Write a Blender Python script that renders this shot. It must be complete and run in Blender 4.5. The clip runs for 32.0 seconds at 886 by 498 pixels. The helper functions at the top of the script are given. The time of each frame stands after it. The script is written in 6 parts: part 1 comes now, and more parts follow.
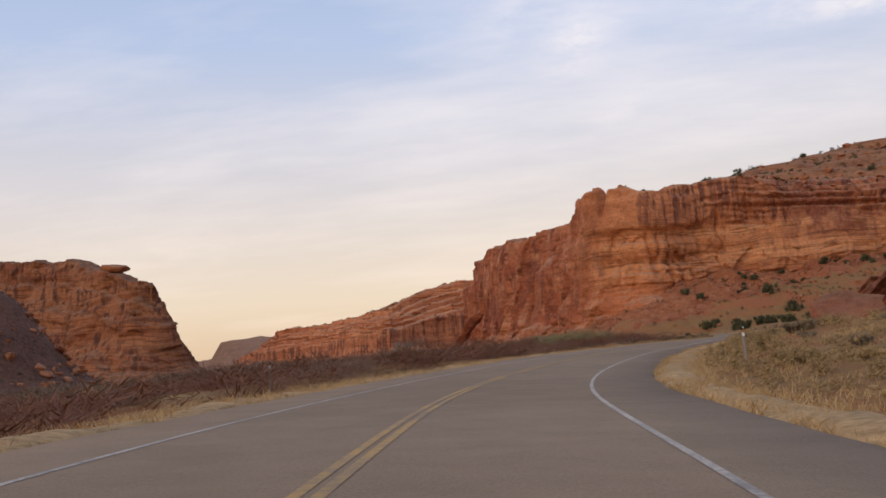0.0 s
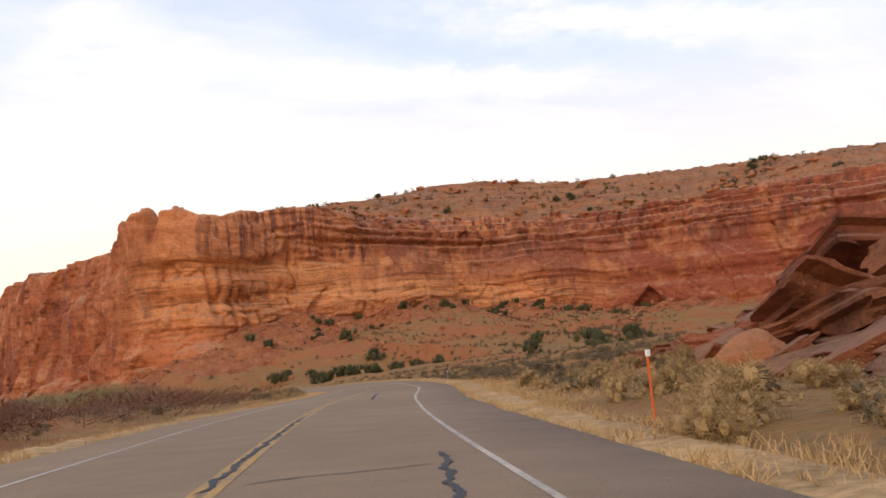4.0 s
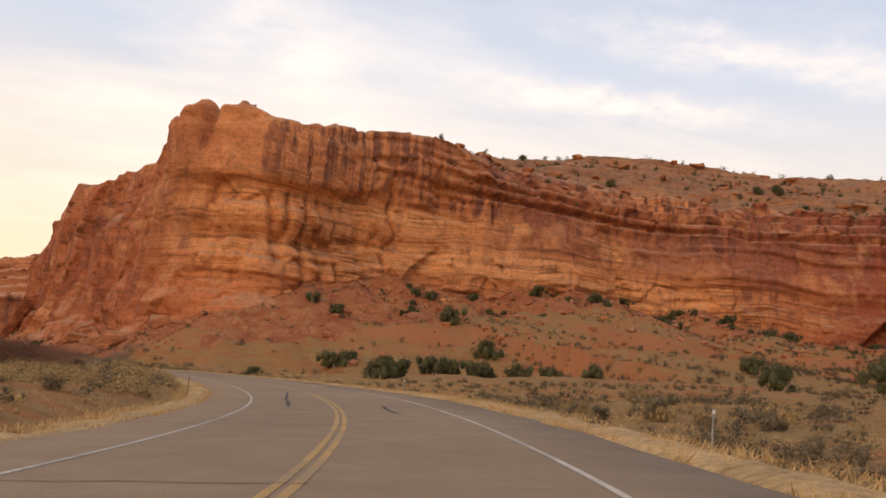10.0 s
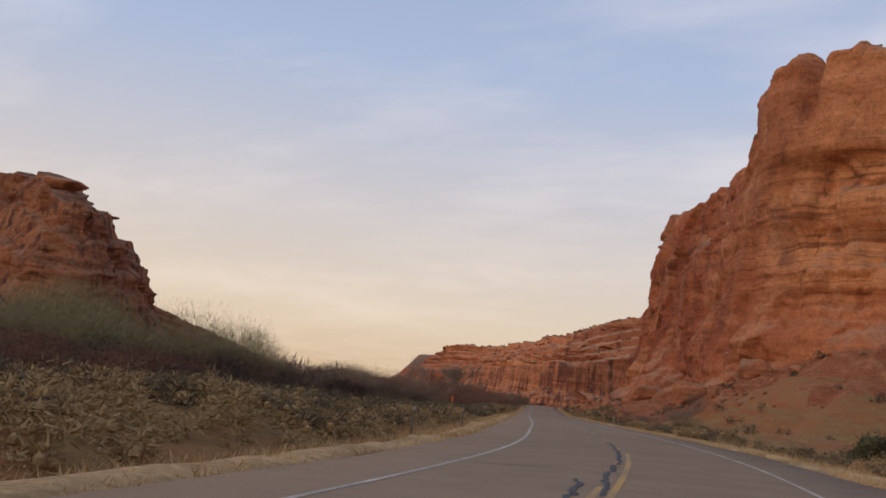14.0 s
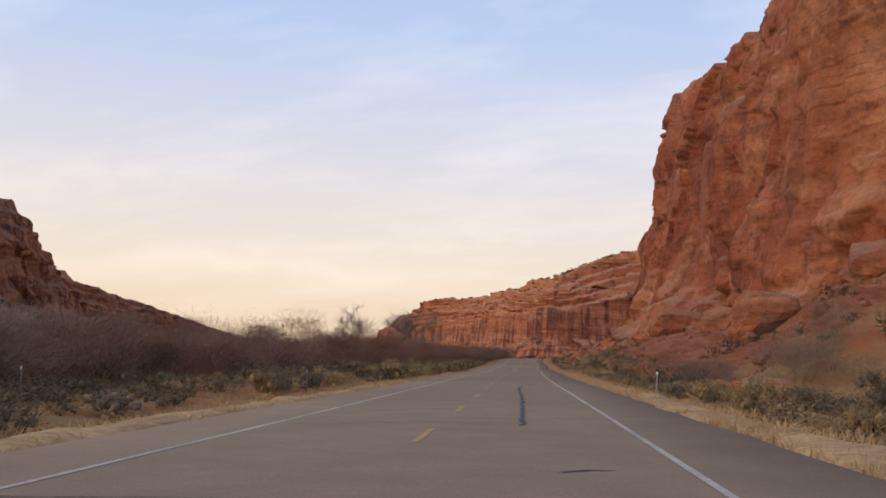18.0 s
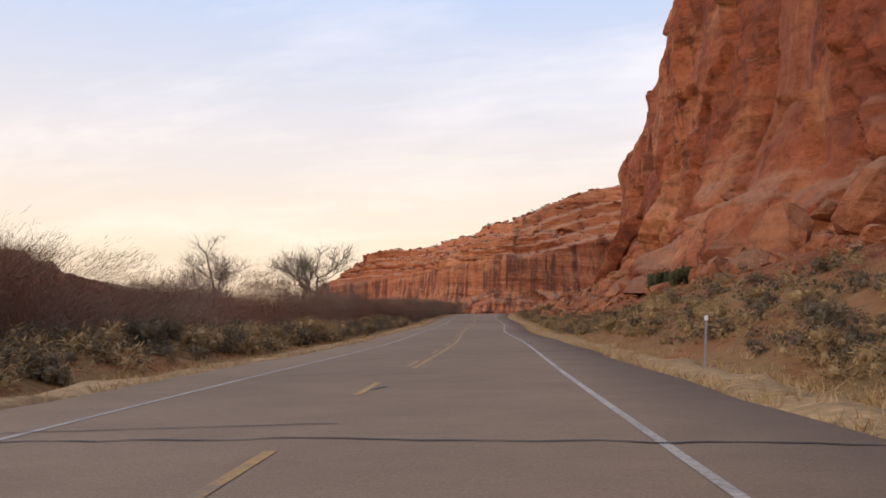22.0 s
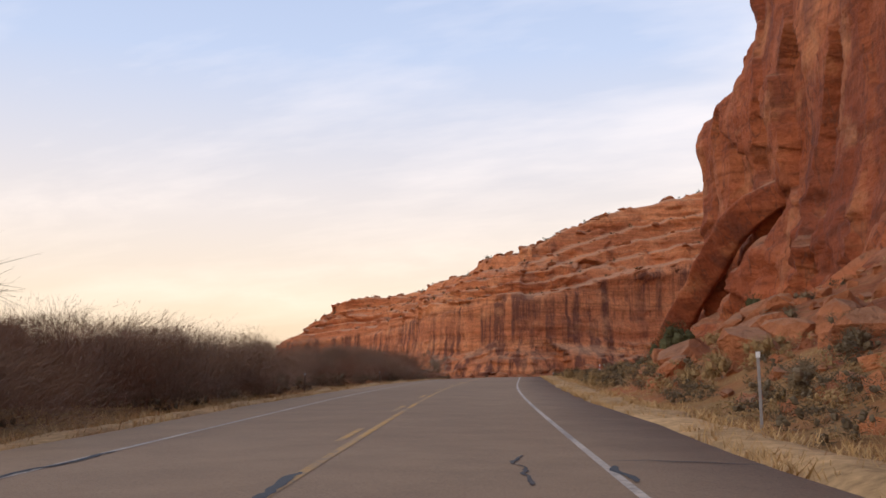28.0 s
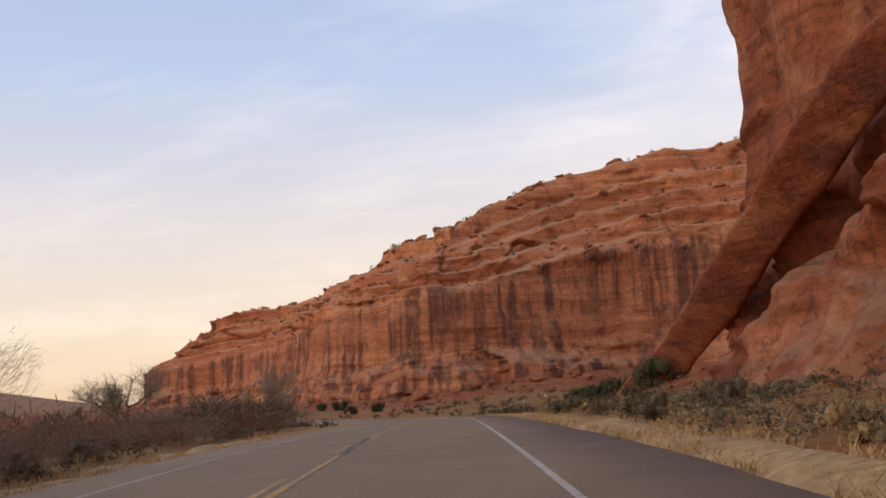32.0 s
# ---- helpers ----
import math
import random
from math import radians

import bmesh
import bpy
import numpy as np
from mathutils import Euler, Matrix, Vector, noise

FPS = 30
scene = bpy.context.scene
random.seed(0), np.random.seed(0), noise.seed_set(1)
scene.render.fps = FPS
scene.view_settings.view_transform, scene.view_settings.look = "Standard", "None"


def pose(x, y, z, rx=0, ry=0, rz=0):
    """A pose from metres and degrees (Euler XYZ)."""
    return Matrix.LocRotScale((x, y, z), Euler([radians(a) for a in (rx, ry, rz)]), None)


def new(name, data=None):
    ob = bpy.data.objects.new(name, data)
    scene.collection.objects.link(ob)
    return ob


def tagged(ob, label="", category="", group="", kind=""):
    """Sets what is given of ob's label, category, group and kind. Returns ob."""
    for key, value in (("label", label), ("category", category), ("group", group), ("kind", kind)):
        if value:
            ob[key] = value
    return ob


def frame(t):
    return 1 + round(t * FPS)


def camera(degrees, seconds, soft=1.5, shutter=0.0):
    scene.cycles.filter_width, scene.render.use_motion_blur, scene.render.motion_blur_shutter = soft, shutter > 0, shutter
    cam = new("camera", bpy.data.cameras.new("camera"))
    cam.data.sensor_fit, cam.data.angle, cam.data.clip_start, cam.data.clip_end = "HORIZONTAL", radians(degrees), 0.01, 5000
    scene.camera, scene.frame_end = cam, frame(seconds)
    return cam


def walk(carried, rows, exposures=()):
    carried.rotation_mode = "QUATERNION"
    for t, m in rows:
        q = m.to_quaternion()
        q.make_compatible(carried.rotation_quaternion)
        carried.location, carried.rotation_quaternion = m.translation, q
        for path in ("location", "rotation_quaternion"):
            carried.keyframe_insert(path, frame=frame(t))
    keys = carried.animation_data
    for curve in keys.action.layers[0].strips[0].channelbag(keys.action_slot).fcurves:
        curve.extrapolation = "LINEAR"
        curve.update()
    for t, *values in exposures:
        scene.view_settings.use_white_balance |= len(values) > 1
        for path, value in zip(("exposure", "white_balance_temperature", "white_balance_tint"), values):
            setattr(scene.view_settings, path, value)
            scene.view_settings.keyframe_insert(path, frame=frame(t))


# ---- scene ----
cam = camera(49.97, 32.0, soft=1.6)
# seconds, eye x, y, z, yaw to the left, pitch up, lean to the left
ROWS = [
    (0, 1.47, -20.00, 1.84, 7.67, 6.13, -3.95),
    (0.5, 0.68, -10.00, 1.84, 4.75, 7.49, -3.79),
    (1, -0.32, 0.06, 1.86, -0.19, 7.27, -5.98),
    (1.5, -0.09, 10.24, 1.88, -4.55, 6.80, -7.40),
    (2, 0.79, 20.41, 1.84, -9.10, 6.74, -7.49),
    (2.5, 2.26, 30.42, 1.93, -12.00, 7.04, -6.11),
    (3, 3.61, 40.39, 2.02, -16.31, 6.55, -7.14),
    (3.5, 5.49, 50.21, 2.08, -19.41, 6.07, -7.36),
    (4, 7.53, 59.90, 2.11, -18.70, 7.41, -4.79),
    (4.5, 9.47, 69.55, 2.17, -16.34, 8.85, -2.44),
    (6.5, 20.43, 107.20, 2.39, -16.32, 7.68, 1.43),
    (7, 23.13, 116.50, 2.40, -16.43, 7.44, 1.33),
    (7.5, 25.69, 125.80, 2.42, -16.04, 8.02, 1.30),
    (8, 27.82, 135.20, 2.43, -16.64, 7.74, 1.29),
    (8.5, 29.78, 144.61, 2.44, -15.82, 7.87, 1.99),
    (9, 32.16, 153.94, 2.44, -14.42, 7.70, 3.71),
    (9.5, 34.36, 163.27, 2.45, -11.81, 7.95, 5.67),
    (10, 36.42, 172.67, 2.44, -10.78, 7.93, 5.07),
    (10.5, 38.25, 182.15, 2.43, -10.41, 8.13, 3.93),
    (11, 39.64, 191.79, 2.41, -10.74, 7.56, 2.74),
    (11.5, 40.63, 201.59, 2.39, -7.05, 7.76, 4.45),
    (12, 41.02, 211.54, 2.36, -2.33, 8.35, 5.06),
    (12.5, 41.24, 221.48, 2.36, 2.44, 8.67, 5.79),
    (13, 40.92, 231.42, 2.35, 10.54, 8.35, 5.43),
    (13.5, 40.07, 241.35, 2.34, 19.88, 8.55, 5.41),
    (14, 38.75, 251.28, 2.33, 27.16, 8.12, 6.55),
    (14.5, 37.32, 261.17, 2.33, 30.36, 7.69, 6.39),
    (16.5, 25.20, 299.03, 2.02, 25.77, 7.68, -0.92),
    (17, 22.11, 308.39, 1.88, 27.64, 7.66, 0.80),
    (17.5, 18.78, 317.55, 1.72, 27.00, 6.54, 1.07),
    (18, 15.25, 326.60, 1.58, 26.20, 5.88, 1.86),
    (18.5, 11.91, 335.65, 1.42, 25.05, 5.91, 1.55),
    (19, 8.42, 344.68, 1.29, 24.56, 5.14, 0.63),
    (19.5, 4.88, 353.76, 1.16, 24.42, 5.00, 0.28),
    (20, 1.39, 362.94, 1.03, 23.68, 4.61, 0.15),
    (20.5, -2.14, 372.26, 0.91, 23.81, 4.65, 0.16),
    (21, -5.85, 381.65, 0.79, 23.53, 4.34, 0.03),
    (21.5, -9.65, 391.12, 0.66, 23.36, 4.04, 0.29),
    (22, -13.25, 400.71, 0.51, 23.44, 3.44, 0.40),
    (22.5, -16.91, 410.32, 0.37, 22.79, 3.26, 0.68),
    (23, -20.50, 419.98, 0.23, 22.55, 3.90, 0.07),
    (23.5, -24.11, 429.65, 0.10, 22.96, 4.55, 0.39),
    (24, -27.65, 439.37, -0.01, 23.54, 5.94, -0.15),
    (24.5, -31.17, 449.11, -0.12, 23.41, 5.46, -0.22),
    (26.5, -45.77, 488.02, -0.29, 22.57, 7.21, -1.39),
    (27, -49.53, 497.75, -0.30, 23.60, 6.90, -0.63),
    (27.5, -53.25, 507.52, -0.28, 23.70, 6.55, 0.14),
    (28, -57.24, 517.19, -0.25, 23.35, 7.17, -0.36),
    (28.5, -61.02, 526.92, -0.20, 21.99, 7.62, -1.83),
    (29, -64.83, 536.61, -0.15, 22.23, 7.91, -1.39),
    (29.5, -68.63, 546.30, -0.09, 23.55, 7.95, 0.57),
    (30, -72.27, 556.09, -0.03, 22.90, 7.73, 1.01),
    (30.5, -75.68, 565.94, 0.02, 21.77, 8.30, -0.05),
    (31, -78.95, 575.82, 0.05, 20.71, 7.62, -0.69),
    (31.5, -82.08, 585.74, 0.06, 19.45, 7.50, -1.96),
    (32, -85.23, 595.62, 0.02, 17.98, 8.01, -3.86),
]
# seconds, stops, kelvin, tint
EXPOSURES = [(0.0, 0.1, 6300, 10), (1.0, 0.08, 6500, 10), (2.0, 0.4, 6800, 10), (3.0, 0.44, 7000, 10), (4.0, 0.65, 7000, 10), (7.0, 0.55, 7500, 10), (8.0, 0.62, 7600, 10), (9.0, 0.6, 7700, 10), (11.0, 0.36, 7800, 10), (12.0, 0.62, 7500, 10), (13.0, 0.32, 7000, 10), (14.0, -0.1, 6300, 10), (15.0, 0.1, 6300, 10), (17.0, 0.2, 6050, 10), (19.0, 0.25, 6150, 10), (23.0, 0.40, 6330, 10), (28.0, 0.36, 6480, 10), (32.0, 0.23, 6450, 10)]
walk(cam, [(t, pose(x, y, z, 0, 0, yaw) @ pose(0, 0, 0, 90 + pitch, 0, 0) @ pose(0, 0, 0, 0, 0, lean)) for t, x, y, z, yaw, pitch, lean in ROWS], EXPOSURES)

# ---- world, sun ----
SUN_AZ, SUN_EL = 140.0, 28.0          # degrees to the left of +y, degrees up
world = bpy.data.worlds.new("sky")
scene.world = world
world.use_nodes = True
wt = world.node_tree
wt.nodes.clear()


def add(tree, kind, **values):
    """A node with the values of its inputs, named in_0, in_1 ... or in_Name."""
    n = tree.nodes.new(kind)
    for key, value in values.items():
        key = key[3:]
        n.inputs[int(key) if key.isdigit() else key].default_value = value
    return n


def ramp(tree, fac, stops, mode="LINEAR"):
    n = tree.nodes.new("ShaderNodeValToRGB")
    n.color_ramp.interpolation = mode
    while len(n.color_ramp.elements) < len(stops):
        n.color_ramp.elements.new(0.5)
    for e, (at, c) in zip(n.color_ramp.elements, stops):
        e.position, e.color = at, (*c, 1) if len(c) == 3 else c
    tree.links.new(fac, n.inputs[0])
    return n.outputs[0]


def grey(v):
    return (v, v, v)


def maths(tree, op, a, b=0.0, clamp=False):
    n = tree.nodes.new("ShaderNodeMath")
    n.operation, n.use_clamp = op, clamp
    for k, v in enumerate((a, b)):
        if isinstance(v, (int, float)):
            n.inputs[k].default_value = v
        else:
            tree.links.new(v, n.inputs[k])
    return n.outputs[0]


def mix(tree, fac, a, b, blend="MIX"):
    n = tree.nodes.new("ShaderNodeMix")
    n.data_type, n.blend_type = "RGBA", blend
    for k, v in ((0, fac), (6, a), (7, b)):
        if isinstance(v, (int, float)):
            n.inputs[k].default_value = v
        elif isinstance(v, tuple):
            n.inputs[k].default_value = (*v, 1)
        else:
            tree.links.new(v, n.inputs[k])
    return n.outputs[2]


def noise_tex(tree, vector, scale, detail=4.0, rough=0.55, stretch=(1, 1, 1), turn=(0, 0, 0)):
    m = add(tree, "ShaderNodeMapping")
    m.inputs["Scale"].default_value, m.inputs["Rotation"].default_value = stretch, turn
    tree.links.new(vector, m.inputs[0])
    n = add(tree, "ShaderNodeTexNoise", in_Scale=scale, in_Detail=detail, in_Roughness=rough)
    tree.links.new(m.outputs[0], n.inputs["Vector"])
    return n.outputs["Fac"]


sky = add(wt, "ShaderNodeTexSky")
sky.sky_type, sky.sun_disc, sky.sun_elevation, sky.sun_rotation = "NISHITA", False, radians(9), radians(-SUN_AZ)
sky.air_density, sky.dust_density, sky.ozone_density = 1.0, 1.6, 2.0
coord = add(wt, "ShaderNodeTexCoord").outputs["Generated"]
split = add(wt, "ShaderNodeSeparateXYZ")
wt.links.new(coord, split.inputs[0])
up = maths(wt, "MAXIMUM", split.outputs[2], 0.0)
# thin high cloud: warm near the horizon, pale and bluish above, streaked across the view
veil = ramp(wt, up, [(0.0, (8.4, 5.9, 3.7)), (0.06, (9.2, 7.3, 5.4)), (0.16, (8.0, 7.1, 6.7)), (0.32, (5.2, 6.0, 7.9)), (0.6, (2.9, 4.0, 6.6))])
flat = add(wt, "ShaderNodeVectorMath")
flat.operation = "DIVIDE"
wt.links.new(coord, flat.inputs[0])
lift = add(wt, "ShaderNodeCombineXYZ")
low = maths(wt, "ADD", up, 0.16)
for k in range(3):
    wt.links.new(low, lift.inputs[k])
wt.links.new(lift.outputs[0], flat.inputs[1])
c1 = noise_tex(wt, flat.outputs[0], 0.75, 5, 0.55, (1.0, 1.9, 1), (0, 0, radians(-25)))
c2 = noise_tex(wt, flat.outputs[0], 2.4, 5, 0.6, (1.0, 2.6, 1), (0, 0, radians(-35)))
cloud = maths(wt, "ADD", maths(wt, "MULTIPLY", c1, 0.75), maths(wt, "MULTIPLY", c2, 0.25))
cover = ramp(wt, cloud, [(0.46, grey(0.0)), (0.68, grey(1.0))])
white = ramp(wt, up, [(0.0, (9.4, 7.3, 5.2)), (0.2, (9.4, 8.5, 8.1)), (0.5, (7.8, 7.7, 8.6))])
seen = mix(wt, 0.86, sky.outputs[0], veil)
seen = mix(wt, maths(wt, "MULTIPLY", cover, 0.55), seen, white)


def wisp(az, el, long, thick, slope, strength, ragged):
    """One torn streak of high cloud: its middle and half sizes in degrees, its slope, how white it is."""
    side = maths(wt, "MULTIPLY", maths(wt, "ARCTAN2", maths(wt, "MULTIPLY", split.outputs[0], -1.0), split.outputs[1]), 57.2958)
    high = maths(wt, "MULTIPLY", maths(wt, "ARCSINE", split.outputs[2]), 57.2958)
    torn = noise_tex(wt, coord, 11.0, 5, 0.6)
    u = maths(wt, "SUBTRACT", side, az)
    v = maths(wt, "SUBTRACT", maths(wt, "SUBTRACT", high, el), maths(wt, "ADD", maths(wt, "MULTIPLY", u, slope), maths(wt, "MULTIPLY", maths(wt, "SUBTRACT", torn, 0.5), ragged)))
    u, v = maths(wt, "DIVIDE", u, long), maths(wt, "DIVIDE", v, thick)
    r = maths(wt, "ADD", maths(wt, "MULTIPLY", u, u), maths(wt, "MULTIPLY", v, v))
    body = maths(wt, "EXPONENT", maths(wt, "MULTIPLY", r, -1.0))
    return maths(wt, "MULTIPLY", body, maths(wt, "MULTIPLY", ramp(wt, noise_tex(wt, coord, 18.0, 5, 0.65, (1, 1, 3)), [(0.34, grey(0.25)), (0.62, grey(1.0))]), strength))


for az, el, long, thick, slope, strength, ragged in ((-20, 17.2, 9, 0.8, 0.10, 0.9, 3.0), (-30, 19.8, 12, 1.3, 0.12, 0.6, 5.0), (-1.5, 17.6, 2.4, 1.7, -0.3, 0.75, 6.0), (1.5, 20.5, 3.2, 2.2, -0.5, 0.55, 7.0), (-3.5, 14.0, 1.6, 1.0, -0.4, 0.4, 4.0), (35, 4.3, 7, 0.6, 0.10, 0.6, 2.0), (26, 6.5, 12, 0.9, -0.10, 0.35, 3.0), (46, 9.0, 9, 0.8, -0.12, 0.35, 3.0)):
    seen = mix(wt, wisp(az, el, long, thick, slope, strength, ragged), seen, white)
back = add(wt, "ShaderNodeBackground", in_Strength=0.1)
wt.links.new(seen, back.inputs[0])
wt.links.new(back.outputs[0], add(wt, "ShaderNodeOutputWorld").inputs[0])

sun = new("sun", bpy.data.lights.new("sun", "SUN"))
sun.data.energy, sun.data.angle, sun.data.color = 0.9, radians(45), (1.0, 0.84, 0.66)
sun.matrix_world = pose(0, 0, 200, 0, 0, SUN_AZ) @ pose(0, 0, 0, -(90 - SUN_EL), 0, 0)

# ---- materials ----
def material(name, rough=0.9, spec=0.25):
    m = bpy.data.materials.new(name)
    m.use_nodes = True
    t = m.node_tree
    b = t.nodes["Principled BSDF"]
    b.inputs["Roughness"].default_value, b.inputs["Specular IOR Level"].default_value = rough, spec
    place = add(t, "ShaderNodeNewGeometry").outputs["Position"]
    return m, t, b, place


def bump(t, b, height, strength, distance):
    n = add(t, "ShaderNodeBump", in_Strength=strength, in_Distance=distance)
    t.links.new(height, n.inputs["Height"])
    t.links.new(n.outputs[0], b.inputs["Normal"])


def paint(t, b, colour):
    t.links.new(colour, b.inputs["Base Color"])


def plain(name, colour, rough=0.7, spec=0.3, grain=0.18, scale=30.0, random_by=0.0, metal=0.0):
    """One colour with grain, and a little variation from object to object."""
    m, t, b, place = material(name, rough, spec)
    b.inputs["Metallic"].default_value = metal
    n = noise_tex(t, place, scale, 4, 0.6)
    n2 = noise_tex(t, place, scale / 9, 3, 0.5)
    v = maths(t, "ADD", maths(t, "MULTIPLY", n, 0.6), maths(t, "MULTIPLY", n2, 0.4))
    c = ramp(t, v, [(0.3, tuple(x * (1 - grain) for x in colour)), (0.7, tuple(min(1, x * (1 + grain)) for x in colour))])
    if random_by:
        r = add(t, "ShaderNodeObjectInfo").outputs["Random"]
        c = mix(t, 1.0, c, ramp(t, r, [(0.0, grey(1 - random_by)), (1.0, grey(1.0))]), "MULTIPLY")
    paint(t, b, c)
    bump(t, b, n, 0.3, 0.01)
    return m


def rock(name, warm=1.0, streaks=0.8, bands=1.0, value=1.0, runs=0.0, sheer=False, colours=((0.40, 0.128, 0.054), (0.50, 0.178, 0.076), (0.58, 0.232, 0.100))):
    """Layered red sandstone: broad beds with a few thin dark partings, varnish that runs down, paler up-facing parts,
    soft grain.
    """
    m, t, b, place = material(name, 0.93, 0.2)
    xyz = add(t, "ShaderNodeSeparateXYZ")
    t.links.new(place, xyz.inputs[0])
    colour, level = beds(t, place, xyz, bands, [tuple(c * k for c, k in zip(q, (warm, 1, 1))) for q in colours])
    run = noise_tex(t, place, 0.30, 5, 0.62, (1, 1, 0.05))
    where = noise_tex(t, place, 0.05, 4, 0.6)
    dark = maths(t, "MULTIPLY", ramp(t, run, [(0.50 - runs, grey(0)), (0.62 - runs, grey(1))]), ramp(t, where, [(0.43 - 2 * runs, grey(0)), (0.58 - 2 * runs, grey(streaks))]))
    if sheer:                        # the ledges above the sheer face carry no streaks
        top = ramp(t, maths(t, "MULTIPLY", maths(t, "ADD", xyz.outputs[0], 400.0), 1 / 300, True), [(0.0, grey(0.12)), (0.65, grey(0.22)), (0.83, grey(0.30)), (0.96, grey(0.385))])
        face = maths(t, "MULTIPLY", maths(t, "SUBTRACT", maths(t, "MULTIPLY", top, 100.0), xyz.outputs[2]), 0.5, True)
        dark = maths(t, "MULTIPLY", dark, face)
    weather_and_tops(t, b, place, mix(t, dark, colour, (0.13, 0.052, 0.036)), level, value, streaks)
    return m


def beds(t, place, xyz, bands, colours):
    """Colour of broad, uneven beds with thin partings; also the place with its run along the bed squeezed."""
    warp = noise_tex(t, place, 0.018, 3, 0.5)
    zz = maths(t, "ADD", xyz.outputs[2], maths(t, "MULTIPLY", warp, 14.0))
    level = add(t, "ShaderNodeCombineXYZ")
    t.links.new(maths(t, "MULTIPLY", xyz.outputs[0], 0.035), level.inputs[0])
    t.links.new(maths(t, "MULTIPLY", xyz.outputs[1], 0.035), level.inputs[1])
    t.links.new(zz, level.inputs[2])
    low, mid, pale = colours
    bed = noise_tex(t, level.outputs[0], 0.11, 3, 0.5)
    colour = ramp(t, bed, [(0.32, low), (0.43, mid), (0.52, pale), (0.60, mid), (0.70, low)])
    patch = noise_tex(t, place, 0.035, 4, 0.6)
    colour = mix(t, ramp(t, patch, [(0.44, grey(0)), (0.62, grey(0.7))]), colour, mid)
    parting = noise_tex(t, level.outputs[0], 0.42, 3, 0.5)
    here = ramp(t, noise_tex(t, place, 0.06, 3, 0.5), [(0.36, grey(0.1)), (0.54, grey(0.8 * bands))])
    line = ramp(t, maths(t, "ABSOLUTE", maths(t, "SUBTRACT", parting, 0.5)), [(0.0, grey(1)), (0.018, grey(0.8)), (0.05, grey(0))])
    colour = mix(t, maths(t, "MULTIPLY", here, line), colour, tuple(c * 0.42 for c in low))
    thin = noise_tex(t, level.outputs[0], 1.3, 4, 0.6)
    some = ramp(t, noise_tex(t, place, 0.08, 4, 0.6), [(0.38, grey(0.15)), (0.60, grey(0.8 * bands))])
    colour = mix(t, some, colour, ramp(t, thin, [(0.34, grey(0.62)), (0.48, grey(1.0)), (0.66, grey(1.16))]), "MULTIPLY")
    return colour, level.outputs[0]


def weather_and_tops(t, b, place, colour, level, value, streaks):
    """Blotches, a paler tan on up-facing parts, soft grain and relief over a rock colour."""
    geo = add(t, "ShaderNodeNewGeometry")
    blotch = noise_tex(t, place, 0.13, 5, 0.65, (1, 1, 0.55))
    colour = mix(t, ramp(t, blotch, [(0.58, grey(0)), (0.68, grey(0.6 * streaks))]), colour, (0.15, 0.058, 0.040))
    blush = noise_tex(t, place, 0.09, 4, 0.6)
    colour = mix(t, ramp(t, blush, [(0.54, grey(0)), (0.68, grey(0.5))]), colour, (0.62, 0.28, 0.130))
    # paler tan the more the surface turns upward
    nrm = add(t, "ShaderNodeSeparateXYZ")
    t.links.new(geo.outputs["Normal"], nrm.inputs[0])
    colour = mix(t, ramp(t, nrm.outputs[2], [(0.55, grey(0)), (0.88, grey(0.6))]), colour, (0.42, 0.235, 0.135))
    fine = noise_tex(t, place, 1.3, 7, 0.68)
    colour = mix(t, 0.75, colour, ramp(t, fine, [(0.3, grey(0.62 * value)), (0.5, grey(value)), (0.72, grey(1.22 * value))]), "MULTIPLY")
    chip = noise_tex(t, place, 0.40, 7, 0.70, (1, 1, 1.3))
    colour = mix(t, 0.75, colour, ramp(t, chip, [(0.34, grey(0.60)), (0.45, grey(1.0)), (0.60, grey(1.06)), (0.70, grey(1.2))]), "MULTIPLY")
    paint(t, b, colour)
    h = maths(t, "ADD", maths(t, "MULTIPLY", fine, 0.7), maths(t, "MULTIPLY", noise_tex(t, level, 0.9, 4, 0.6), 0.8))
    h = maths(t, "ADD", h, maths(t, "MULTIPLY", noise_tex(t, place, 0.45, 6, 0.65, (1, 1, 0.4)), 1.5))
    h = maths(t, "ADD", h, maths(t, "MULTIPLY", chip, 1.5))
    bump(t, b, h, 0.8, 0.6)


